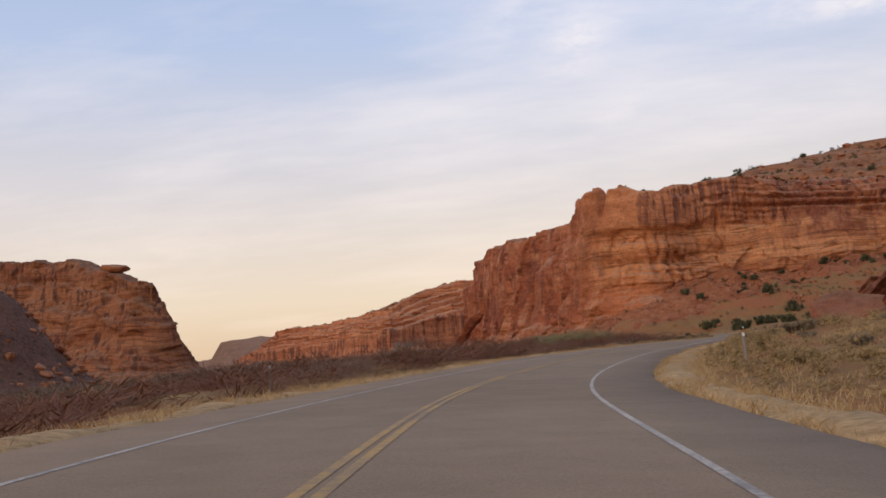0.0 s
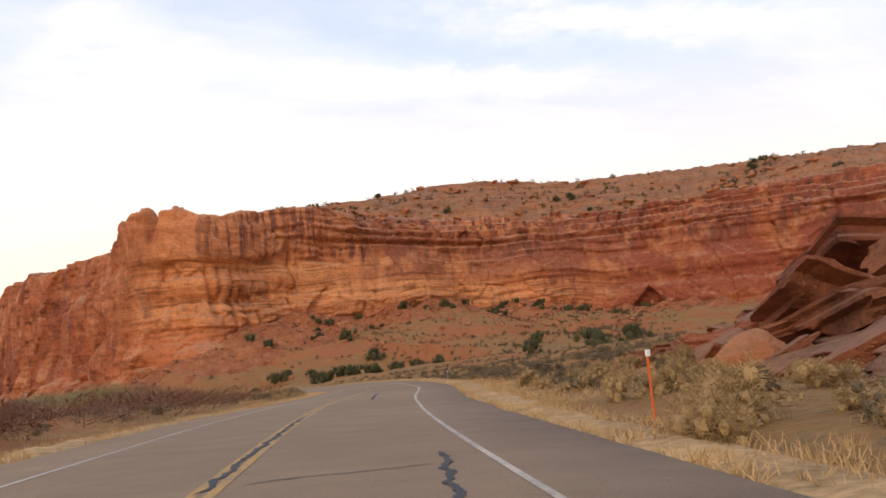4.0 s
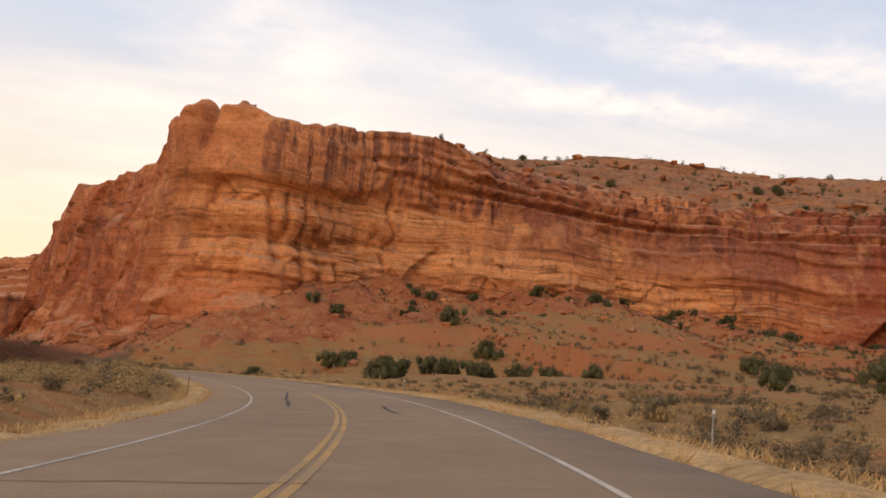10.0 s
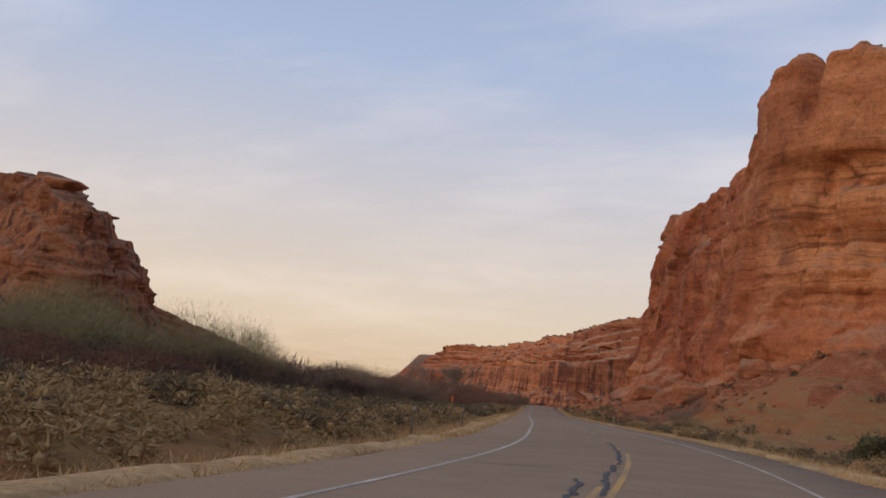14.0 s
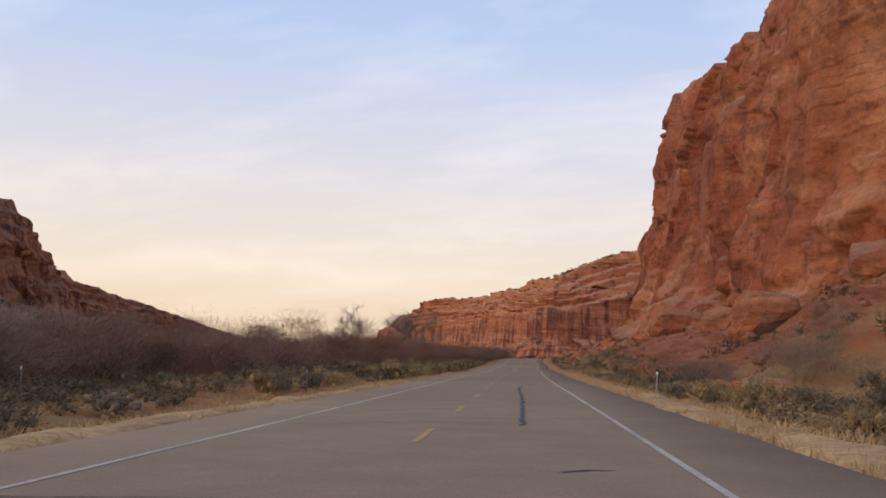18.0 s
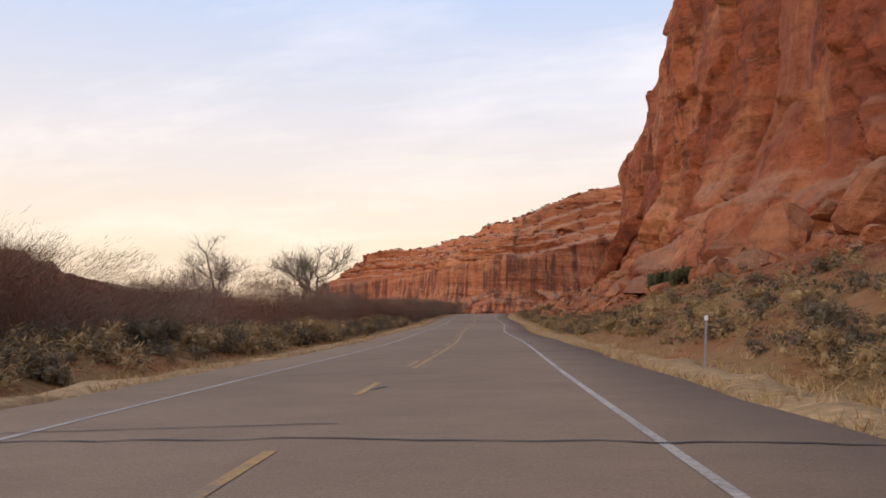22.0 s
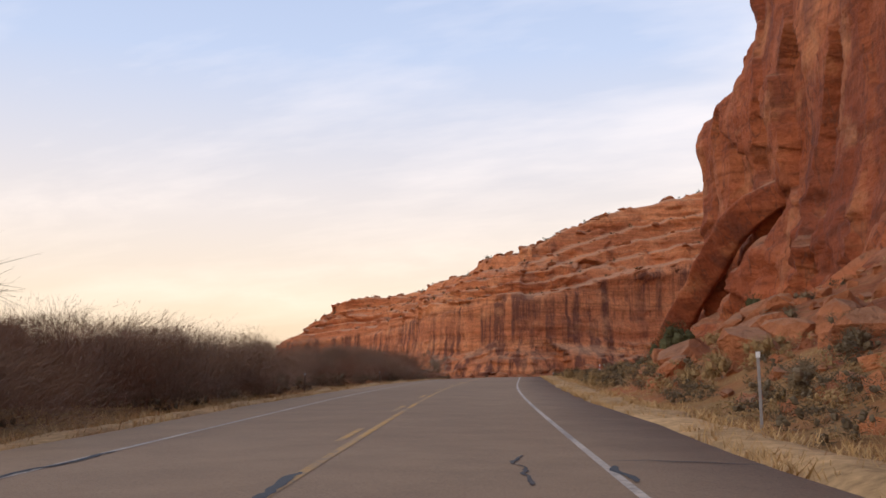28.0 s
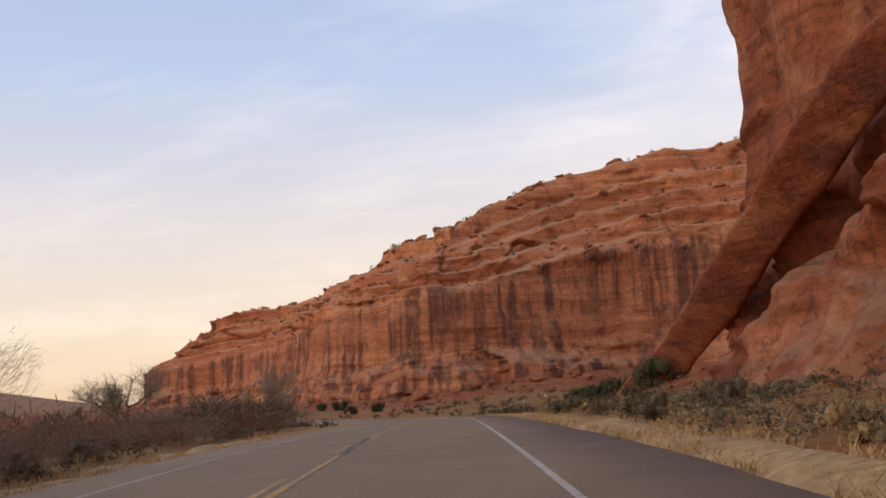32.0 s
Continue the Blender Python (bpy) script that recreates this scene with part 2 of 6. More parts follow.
def butte_rock():
    """The long wall: tan beds to the south with a streaked band under the rim, varnished red in the back of the bend, massive slanting sandstone to the north."""
    m, t, b, place = material("red_sandstone", 0.93, 0.2)
    xyz = add(t, "ShaderNodeSeparateXYZ")
    t.links.new(place, xyz.inputs[0])
    x, z = xyz.outputs[0], xyz.outputs[2]

    def rise(v, a, c):
        return maths(t, "MULTIPLY", maths(t, "SUBTRACT", v, a), 1.0 / (c - a), True)

    def less(a, k=1.0):
        return maths(t, "SUBTRACT", 1.0, maths(t, "MULTIPLY", a, k))

    def both(*parts):
        out = parts[0]
        for q in parts[1:]:
            out = maths(t, "MULTIPLY", out, q)
        return out

    colour, level = beds(t, place, xyz, 1.0, [(0.43, 0.148, 0.058), (0.545, 0.210, 0.082), (0.64, 0.272, 0.108)])
    wob = maths(t, "ADD", z, maths(t, "MULTIPLY", noise_tex(t, place, 0.05, 3, 0.5), 14.0))
    foot = less(rise(wob, 28.0, 40.0))
    colour = mix(t, both(foot, 0.65), colour, (0.44, 0.128, 0.050))
    high = rise(wob, 60.0, 64.0)
    colour = mix(t, both(high, 0.5), colour, (0.50, 0.178, 0.080))
    south = rise(x, -2.0, 22.0)
    # massive wall: large soft patches, slanting cross-beds and seams
    big = ramp(t, noise_tex(t, place, 0.045, 4, 0.55, (1, 1, 0.8)), [(0.36, (0.22, 0.058, 0.026)), (0.48, (0.315, 0.090, 0.038)), (0.62, (0.41, 0.142, 0.063))])
    slant = noise_tex(t, place, 0.22, 4, 0.55, (0.30, 0.30, 3.0), (radians(36), 0, 0))
    big = mix(t, 0.8, big, ramp(t, slant, [(0.36, grey(0.66)), (0.46, grey(1.0)), (0.62, grey(1.18))]), "MULTIPLY")
    seam = noise_tex(t, place, 0.12, 4, 0.6, (1, 1, 0.25), (radians(-14), 0, 0))
    line = ramp(t, maths(t, "ABSOLUTE", maths(t, "SUBTRACT", seam, 0.5)), [(0.0, grey(0.85)), (0.010, grey(0.0))])
    big = mix(t, line, big, (0.15, 0.055, 0.034))
    blot = noise_tex(t, place, 0.10, 5, 0.62, (1, 1, 0.5), (radians(20), 0, 0))
    big = mix(t, ramp(t, blot, [(0.55, grey(0)), (0.65, grey(0.5))]), big, (0.14, 0.048, 0.032))
    # fresh face of the alcove, with pale runs
    dy = maths(t, "MULTIPLY", maths(t, "SUBTRACT", maths(t, "ADD", xyz.outputs[1], maths(t, "MULTIPLY", noise_tex(t, place, 0.12, 4, 0.6), 6.0)), 511.0), 1 / 10.5)
    dz = maths(t, "MULTIPLY", maths(t, "SUBTRACT", z, 28.0), 1 / 18)
    inside = ramp(t, maths(t, "ADD", maths(t, "MULTIPLY", dy, dy), maths(t, "MULTIPLY", dz, dz)), [(0.75, grey(0.85)), (1.0, grey(0.0))])
    fresh = mix(t, ramp(t, noise_tex(t, place, 0.35, 4, 0.6, (1, 1, 0.06)), [(0.50, grey(0)), (0.66, grey(0.35))]), (0.315, 0.100, 0.046), (0.42, 0.165, 0.082))
    big = mix(t, inside, big, fresh)
    colour = mix(t, south, big, colour)
    # varnish: stripes hanging from the rim, thin runs elsewhere, broad red-black sheets in the back of the bend
    run = noise_tex(t, place, 0.34, 5, 0.62, (1, 1, 0.045))
    where = noise_tex(t, place, 0.05, 4, 0.6)
    stripe = ramp(t, run, [(0.47, grey(0)), (0.56, grey(1))])
    under = both(stripe, high, rise(x, 26.0, 40.0), ramp(t, where, [(0.36, grey(0.2)), (0.52, grey(0.95))]))
    thin = both(ramp(t, run, [(0.55, grey(0)), (0.64, grey(1))]), ramp(t, where, [(0.44, grey(0)), (0.58, grey(0.6))]), less(foot))
    sheet = noise_tex(t, place, 0.028, 5, 0.65, (1, 1, 0.55))
    back = both(rise(x, 185.0, 240.0), ramp(t, sheet, [(0.34, grey(0.35)), (0.50, grey(0.9))]))
    some = both(rise(x, 85.0, 120.0), rise(wob, 50.0, 56.0), ramp(t, sheet, [(0.47, grey(0)), (0.56, grey(0.75))]))
    colour = mix(t, back, colour, (0.25, 0.062, 0.034))
    colour = mix(t, some, colour, (0.24, 0.075, 0.046))
    colour = mix(t, maths(t, "MAXIMUM", under, thin), colour, (0.17, 0.062, 0.040))
    weather_and_tops(t, b, place, colour, level, 1.17, 1.0)
    return m


ROCK = butte_rock()
ROCK_FAR = rock("streaked_sandstone", 1.0, 0.9, 0.5, value=1.24, runs=0.05, sheer=True)
ROCK_TOP = rock("weathered_rock_tops", 0.95, 0.8, 1.0, value=0.72)
# western butte: its shade is painted in by the low value, besides varnish runs
ROCK_WEST = rock("shaded_sandstone", 1.0, 0.9, 0.8, value=0.54, runs=0.03)
ROCK_DARK = rock("dark_red_sandstone", 0.95, 0.8, 0.6, value=0.72, colours=((0.30, 0.082, 0.040), (0.38, 0.110, 0.052), (0.46, 0.160, 0.078)))


def soil():
    m, t, b, place = material("red_soil", 0.96, 0.15)
    big = noise_tex(t, place, 0.035, 5, 0.6)
    mid = noise_tex(t, place, 0.35, 6, 0.65)
    fine = noise_tex(t, place, 4.0, 6, 0.7)
    c = ramp(t, big, [(0.36, (0.28, 0.150, 0.055)), (0.5, (0.32, 0.142, 0.050)), (0.62, (0.38, 0.118, 0.038))])
    c = mix(t, ramp(t, mid, [(0.44, grey(0)), (0.60, grey(0.8))]), c, (0.31, 0.186, 0.070))
    c = mix(t, ramp(t, noise_tex(t, place, 0.9, 5, 0.7), [(0.56, grey(0)), (0.70, grey(0.6))]), c, (0.12, 0.095, 0.058))
    c = mix(t, 0.8, c, ramp(t, fine, [(0.3, grey(0.6)), (0.55, grey(1.0)), (0.75, grey(1.25))]), "MULTIPLY")
    geo = add(t, "ShaderNodeNewGeometry")
    nrm = add(t, "ShaderNodeSeparateXYZ")
    t.links.new(geo.outputs["Normal"], nrm.inputs[0])
    steep = ramp(t, nrm.outputs[2], [(0.80, grey(0.9)), (0.96, grey(0))])
    rubble = mix(t, noise_tex(t, place, 1.3, 6, 0.7), (0.30, 0.098, 0.042), (0.38, 0.155, 0.072))
    c = mix(t, steep, c, rubble)
    paint(t, b, c)
    bump(t, b, maths(t, "ADD", mid, maths(t, "MULTIPLY", fine, 0.5)), 0.9, 0.18)
    return m


def scree():
    m, t, b, place = material("red_scree", 0.96, 0.15)
    mid = noise_tex(t, place, 0.28, 6, 0.7)
    fine = noise_tex(t, place, 1.6, 8, 0.75)
    c = ramp(t, mid, [(0.34, (0.27, 0.078, 0.032)), (0.5, (0.36, 0.118, 0.050)), (0.66, (0.44, 0.176, 0.080))])
    c = mix(t, ramp(t, noise_tex(t, place, 0.5, 5, 0.7), [(0.52, grey(0)), (0.66, grey(0.5))]), c, (0.40, 0.225, 0.100))
    c = mix(t, 0.9, c, ramp(t, fine, [(0.32, grey(0.55)), (0.5, grey(1.0)), (0.70, grey(1.3))]), "MULTIPLY")
    paint(t, b, c)
    bump(t, b, maths(t, "ADD", mid, fine), 0.9, 0.45)
    return m


def asphalt():
    m, t, b, place = material("worn_asphalt", 0.85, 0.3)
    big = noise_tex(t, place, 0.05, 4, 0.6)
    mid = noise_tex(t, place, 0.8, 5, 0.65)
    fine = noise_tex(t, place, 40.0, 4, 0.7)
    c = ramp(t, big, [(0.35, (0.250, 0.156, 0.086)), (0.65, (0.306, 0.196, 0.111))])
    c = mix(t, 0.7, c, ramp(t, mid, [(0.3, grey(0.82)), (0.7, grey(1.12))]), "MULTIPLY")
    c = mix(t, 0.7, c, ramp(t, fine, [(0.3, grey(0.6)), (0.7, grey(1.4))]), "MULTIPLY")
    paint(t, b, c)
    bump(t, b, fine, 0.5, 0.01)
    return m


def line_paint(name, colour):
    m, t, b, place = material(name, 0.7, 0.3)
    wear = maths(t, "ADD", maths(t, "MULTIPLY", noise_tex(t, place, 9.0, 6, 0.75), 0.6), maths(t, "MULTIPLY", noise_tex(t, place, 0.5, 3, 0.6), 0.4))
    paint(t, b, mix(t, ramp(t, wear, [(0.40, grey(0.75)), (0.58, grey(0.05))]), colour, (0.16, 0.13, 0.11)))
    return m


SOIL, SCREE, ASPHALT = soil(), scree(), asphalt()
WHITE_LINE, YELLOW_LINE = line_paint("white_road_paint", (0.60, 0.485, 0.365)), line_paint("yellow_road_paint", (0.56, 0.29, 0.055))
TALUS = plain("dark_talus", (0.135, 0.066, 0.043), 0.95, 0.15, 0.6, 0.8)
SEAL = plain("black_crack_seal", (0.018, 0.016, 0.017), 0.6, 0.3)
STAIN = plain("dark_joint", (0.075, 0.062, 0.056), 0.8, 0.3)
ROCK_BLOCK = rock("block_sandstone", 1.0, 0.5, 0.6, value=0.85)
VERGE = plain("dry_grass_mat", (0.43, 0.262, 0.120), 0.95, 0.1, 0.55, 4.0)
GRASS = plain("dry_grass", (0.50, 0.318, 0.145), 0.9, 0.1, 0.3, 3.0)
SAGE = plain("sage_leaves", (0.225, 0.165, 0.098), 0.9, 0.1, 0.4, 6.0, 0.5)
RABBIT = plain("rabbitbrush_leaves", (0.42, 0.275, 0.125), 0.9, 0.1, 0.35, 6.0, 0.3)
JUNIPER = plain("juniper_leaves", (0.084, 0.078, 0.034), 0.85, 0.15, 0.4, 5.0, 0.3)
TWIG = plain("bare_twigs", (0.27, 0.182, 0.125), 0.9, 0.1, 0.3, 3.0, 0.35)
TWIG_DARK = plain("dark_twigs", (0.29, 0.180, 0.122), 0.9, 0.1, 0.3, 3.0, 0.3)
TWIG_RED = plain("reddish_twigs", (0.25, 0.120, 0.075), 0.9, 0.1, 0.3, 3.0, 0.3)
TWIG_GREEN = plain("green_willow_twigs", (0.30, 0.245, 0.120), 0.9, 0.1, 0.3, 3.0, 0.25)
# near-black twig colour that stands in for the shade at the thickets' foot
TWIG_SHADE = plain("shade_dark_twigs", (0.055, 0.038, 0.030), 0.9, 0.1, 0.3, 3.0, 0.25)
TWIG_PALE = plain("pale_twigs", (0.36, 0.28, 0.20), 0.9, 0.1, 0.3, 3.0, 0.2)
BARK = plain("grey_bark", (0.28, 0.215, 0.165), 0.9, 0.15, 0.35, 5.0)
WOOD = plain("weathered_wood", (0.22, 0.165, 0.12), 0.9, 0.15, 0.35, 8.0)
POST_GREY = plain("steel_post", (0.30, 0.27, 0.25), 0.6, 0.4, 0.2, 12.0)
POST_BROWN = plain("brown_post", (0.14, 0.10, 0.075), 0.7, 0.3, 0.2, 12.0)
WHITE = plain("white_reflector", (0.78, 0.76, 0.74), 0.5, 0.4, 0.08)
ORANGE = plain("orange_marker", (0.75, 0.16, 0.03), 0.6, 0.35, 0.1)
RED = plain("red_band", (0.5, 0.06, 0.04), 0.6, 0.35, 0.1)

# ---- shape helpers ----
def lattice(i, j, k, seed):
    h = (i * 374761393 + j * 668265263 + k * 2147483647 + seed * 1274126177) & 0xFFFFFFFF
    h = ((h ^ (h >> 13)) * 1274126177) & 0xFFFFFFFF
    return ((h ^ (h >> 16)) & 0xFFFF) / 65535.0


def vnoise(x, y, z=0.0, seed=0):
    """Smooth value noise from 0 to 1 over arrays."""
    x, y, z = np.broadcast_arrays(np.asarray(x, float), np.asarray(y, float), np.asarray(z, float))
    i, j, k = (np.floor(a).astype(np.int64) for a in (x, y, z))
    u, v, w = (a - b for a, b in ((x, i), (y, j), (z, k)))
    u, v, w = (a * a * (3 - 2 * a) for a in (u, v, w))
    out = 0
    for a in (0, 1):
        for b in (0, 1):
            for c in (0, 1):
                out = out + (u if a else 1 - u) * (v if b else 1 - v) * (w if c else 1 - w) * lattice(i + a, j + b, k + c, seed)
    return out


def fbm(x, y, z=0.0, seed=0, octaves=4, gain=0.5):
    out, amp, total = 0, 1.0, 0.0
    for o in range(octaves):
        out = out + amp * vnoise(x * 2**o, y * 2**o, np.asarray(z) * 2**o, seed + 17 * o)
        total += amp
        amp *= gain
    return out / total


def cells(a, b, seed):
    """Broken plates over a plane: each place's plate value (0 to 1) and its way from the plate's middle."""
    i, j = np.floor(a).astype(np.int64), np.floor(b).astype(np.int64)
    best = np.full(np.shape(a), 9.0)
    val, da, db = np.zeros(np.shape(a)), np.zeros(np.shape(a)), np.zeros(np.shape(a))
    for di in (-1, 0, 1):
        for dj in (-1, 0, 1):
            h1, h2 = lattice(i + di, j + dj, 1, seed), lattice(i + di, j + dj, 2, seed)
            x, y = a - (i + di + h1), b - (j + dj + h2)
            r = x * x + y * y
            less = r < best
            best = np.where(less, r, best)
            val = np.where(less, lattice(i + di, j + dj, 3, seed), val)
            da, db = np.where(less, x, da), np.where(less, y, db)
    return val, da, db


def smooth(a, b, x):
    t = np.clip((x - a) / (b - a), 0.0, 1.0)
    return t * t * (3 - 2 * t)


def curve(points, step):
    """Points along a smooth curve through the given ones, about step apart."""
    p = np.array(points, float)
    p = np.vstack([2 * p[0] - p[1], p, 2 * p[-1] - p[-2]])
    out = []
    for a, b, c, d in zip(p[:-3], p[1:-2], p[2:-1], p[3:]):
        n = max(2, int(np.linalg.norm((c - b)[:2]) / step + 0.5))
        t = np.arange(n)[:, None] / n
        out.append(0.5 * (2 * b + (c - a) * t + (2 * a - 5 * b + 4 * c - d) * t**2 + (3 * b - a - 3 * c + d) * t**3))
    out.append(p[-2][None])
    return np.vstack(out)


def mesh_from(name, verts, faces, mats, smooth_shade=True, slots=None):
    """A mesh from arrays of places and of corners (all of one number of corners)."""
    me = bpy.data.meshes.new(name)
    verts, faces = np.asarray(verts, np.float32), np.asarray(faces, np.int32)
    n, c = faces.shape
    me.vertices.add(len(verts))
    me.vertices.foreach_set("co", verts.ravel())
    me.loops.add(n * c)
    me.loops.foreach_set("vertex_index", faces.ravel())
    me.polygons.add(n)
    me.polygons.foreach_set("loop_start", np.arange(0, n * c, c, dtype=np.int32))
    me.polygons.foreach_set("use_smooth", np.full(n, smooth_shade))
    for m in mats if isinstance(mats, (list, tuple)) else (mats,):
        me.materials.append(m)
    if slots is not None:
        me.polygons.foreach_set("material_index", np.asarray(slots, np.int32))
    me.update(calc_edges=True)
    me.validate()
    return me


def grid_faces(rows, cols):
    a = (np.arange(rows - 1)[:, None] * cols + np.arange(cols - 1)).ravel()
    return np.stack([a, a + 1, a + cols + 1, a + cols], 1)


def part(name, data, parent, label=""):
    """Links a mesh as one part under a thing."""
    ob = new(name, data)
    ob.parent = parent
    return tagged(ob, label)


def thing(name, label, category, group="", at=(0, 0, 0)):
    ob = new(name)
    ob.empty_display_size = 0.2
    ob.location = at
    return tagged(ob, label, category, group)


class Soup:
    """Gathers triangles and quads (as quads) into one mesh."""

    def __init__(self):
        self.v, self.f, self.n = [], [], 0

    def put(self, v, f):
        self.v.append(np.asarray(v, float))
        self.f.append(np.asarray(f, int) + self.n)
        self.n += len(v)

    def mesh(self, name, mats, shade=True):
        return mesh_from(name, np.vstack(self.v), np.vstack(self.f), mats, shade)


def tube(soup, path, radii, sides=3):
    """A tapered tube along a path, closed at its tip."""
    path, n = np.asarray(path, float), len(path)
    d = np.gradient(path, axis=0)
    d /= np.linalg.norm(d, axis=1)[:, None] + 1e-9
    a = np.cross(d, np.where(np.abs(d[:, 2:]) < 0.9, [[0, 0, 1.0]], [[1.0, 0, 0]]))
    a /= np.linalg.norm(a, axis=1)[:, None] + 1e-9
    b = np.cross(d, a)
    ang = 2 * np.pi * np.arange(sides) / sides
    ring = path[:, None] + np.asarray(radii)[:, None, None] * (np.cos(ang)[None, :, None] * a[:, None] + np.sin(ang)[None, :, None] * b[:, None])
    f = []
    for r in range(n - 1):
        for s in range(sides):
            f.append((r * sides + s, r * sides + (s + 1) % sides, (r + 1) * sides + (s + 1) % sides, (r + 1) * sides + s))
    soup.put(ring.reshape(-1, 3), f)


# ---- the plan: road, cliffs, ground ----
ROAD = [(8.67, -119.89, -0.7), (3.97, -69.9, -0.09), (-0.18, -19.83, 0.75), (-1.55, 10.16, 0.76), (2.07, 40.02, 0.94), (7.98, 69.6, 1.02), (14.98, 98.95, 1.15), (23.65, 127.76, 1.22), (30.94, 156.84, 1.2), (37.41, 185.98, 1.2), (39.94, 215.7, 1.16), (38.21, 245.51, 1.09), (32.35, 274.79, 1.02), (22.6, 303.07, 0.76), (11.92, 331.07, 0.33), (1.08, 358.99, -0.08), (-9.89, 387.0, -0.47), (-20.6, 414.99, -0.85), (-31.05, 443.17, -1.23), (-42.0, 471.04, -1.47), (-52.19, 499.23, -1.44), (-63.2, 527.11, -1.32), (-73.83, 555.27, -1.17), (-83.53, 583.72, -1.1), (-93.6, 613.86, -1.23), (-103.82, 644.89, -1.98), (-115.14, 677.94, -3.11), (-130.96, 712.02, -4.4), (-155.98, 746.02, -5.08), (-192.0, 778.01, -5.62), (-240.0, 810.0, -6.01), (-300.0, 850.0, -6.4)]
CENTRE = curve(ROAD, 2.0)
TANGENT = np.gradient(CENTRE[:, :2], axis=0)
TANGENT /= np.linalg.norm(TANGENT, axis=1)[:, None]
RIGHT = np.stack([TANGENT[:, 1], -TANGENT[:, 0]], 1)
ALONG = np.r_[0, np.cumsum(np.linalg.norm(np.diff(CENTRE[:, :2], axis=0), axis=1))]
ALONG -= ALONG[np.argmin(np.abs(CENTRE[:, 1] + 19.9))]      # metres along the road from its first bend


BANK = [(-200, -70, -10, 10, 40, 80, 110, 130, 160, 185, 215, 240, 275, 305, 345, 365, 400, 440, 485, 515, 560, 590, 620, 650, 680, 710, 740, 1000), (0.0, 0.0, -0.037, -0.03, -0.025, -0.025, -0.008, 0.006, 0.025, 0.042, 0.067, 0.084, 0.063, 0.041, 0.025, 0.028, 0.028, 0.035, 0.024, 0.015, 0.01, 0.005, 0.01, 0.022, 0.016, 0.006, 0.001, 0.0)]      # metres along, cross slope (up to the right)


WIDER = [(-200, 80, 118, 165, 215, 300, 1000), (0.0, 0.0, 0.15, 0.16, 0.06, 0.0, 0.0)]      # metres along, widening of the outer lane in the bend


def on_road(s, lat):
    """Places lat metres to the right of the road's centre, s metres along it."""
    s, lat = np.asarray(s, float), np.asarray(lat, float)
    lat = np.where(lat > 0, lat * (1 + np.interp(s, WIDER[0], WIDER[1])), lat)
    c = np.stack([np.interp(s, ALONG, CENTRE[:, k]) for k in range(3)], -1)
    r = np.stack([np.interp(s, ALONG, RIGHT[:, k]) for k in range(2)], -1)
    c[..., :2] += lat[..., None] * r
    bank = np.interp(s, BANK[0], BANK[1])
    c[..., 2] += bank * lat - 0.018 * np.abs(lat) * (1 - np.abs(bank) / 0.08)
    return c


def nearest(points, line):
    """Index of the nearest point of a line, and the distance."""
    points = np.asarray(points, float)
    idx, dist = np.zeros(len(points), int), np.zeros(len(points))
    for k in range(0, len(points), 20000):
        d = ((points[k:k + 20000, None, :] - line[None, :, :2]) ** 2).sum(-1)
        idx[k:k + 20000] = d.argmin(1)
        dist[k:k + 20000] = np.sqrt(d.min(1))
    return idx, dist


# x, y, rim z, foot z, reach of the scree, rise of the top behind the rim
SOUTH_WALL = [(430, 200, 80, 20, 120, 0.3), (370, 310, 80, 20, 140, 0.3), (320, 380, 78, 20, 150, 0.3), (268, 427, 77, 22, 150, 0.26), (244, 458, 76, 23, 150, 0.34), (200, 476, 77, 24, 150, 0.85), (162, 480, 76, 25, 150, 1.0),
         (141, 473, 77.5, 25, 145, 0.55), (110, 464, 78.5, 25, 140, 0.4), (70, 453, 74.5, 25, 120, 0.14), (41, 434, 71.5, 21, 75, -0.05), (28, 436, 75, 19, 52, -0.9)]
NORTH_WALL = [(13.5, 443, 74, 12, 40, -0.9), (3.8, 457, 72, 10, 34, -0.6),
         (-1, 476, 65, 11, 32, 0.04), (-13, 508, 66, 12, 30, 0.06), (-26, 531, 64.5, 11, 27, 0.05), (-36, 548, 62.5, 10, 24, 0.02), (-42, 568, 67, 10, 26, 0.14), (-53, 628, 70, 10, 28, 0.14), (-58, 650, 71, 10, 20, 0.14),
         (-68, 677, 67, 8, 15, 0.03), (-79, 704, 66, 3, 13, 0.0), (-83, 718, 62, 0, 20, 0.0), (-70, 738, 58, 0, 20, 0.03), (-40, 765, 58, 0, 20, 0.03), (60, 790, 62, 0, 20, 0.03)]
BUTTE = SOUTH_WALL + NORTH_WALL
FAR = [(140, 835, 66, 0, 30, 0.05), (0, 866, 66, 0, 30, 0.05), (-60, 882, 71, 0, 30, 0.05), (-112, 872, 66.5, -1, 30, 0.08), (-135, 858, 55.5, -1, 28, 0.10), (-151, 845, 47.5, -2, 28, 0.10), (-172, 836, 45.5, -3, 28, 0.1), (-206, 852, 44, -4, 30, 0.1),
       (-250, 905, 41.5, -5, 30, 0.1), (-292, 942, 37.5, -6, 30, 0.06), (-332, 949, 34.5, -7, 30, 0.0), (-362, 982, 23, -7, 30, 0.0), (-400, 1060, 17, -7, 30, 0.0)]
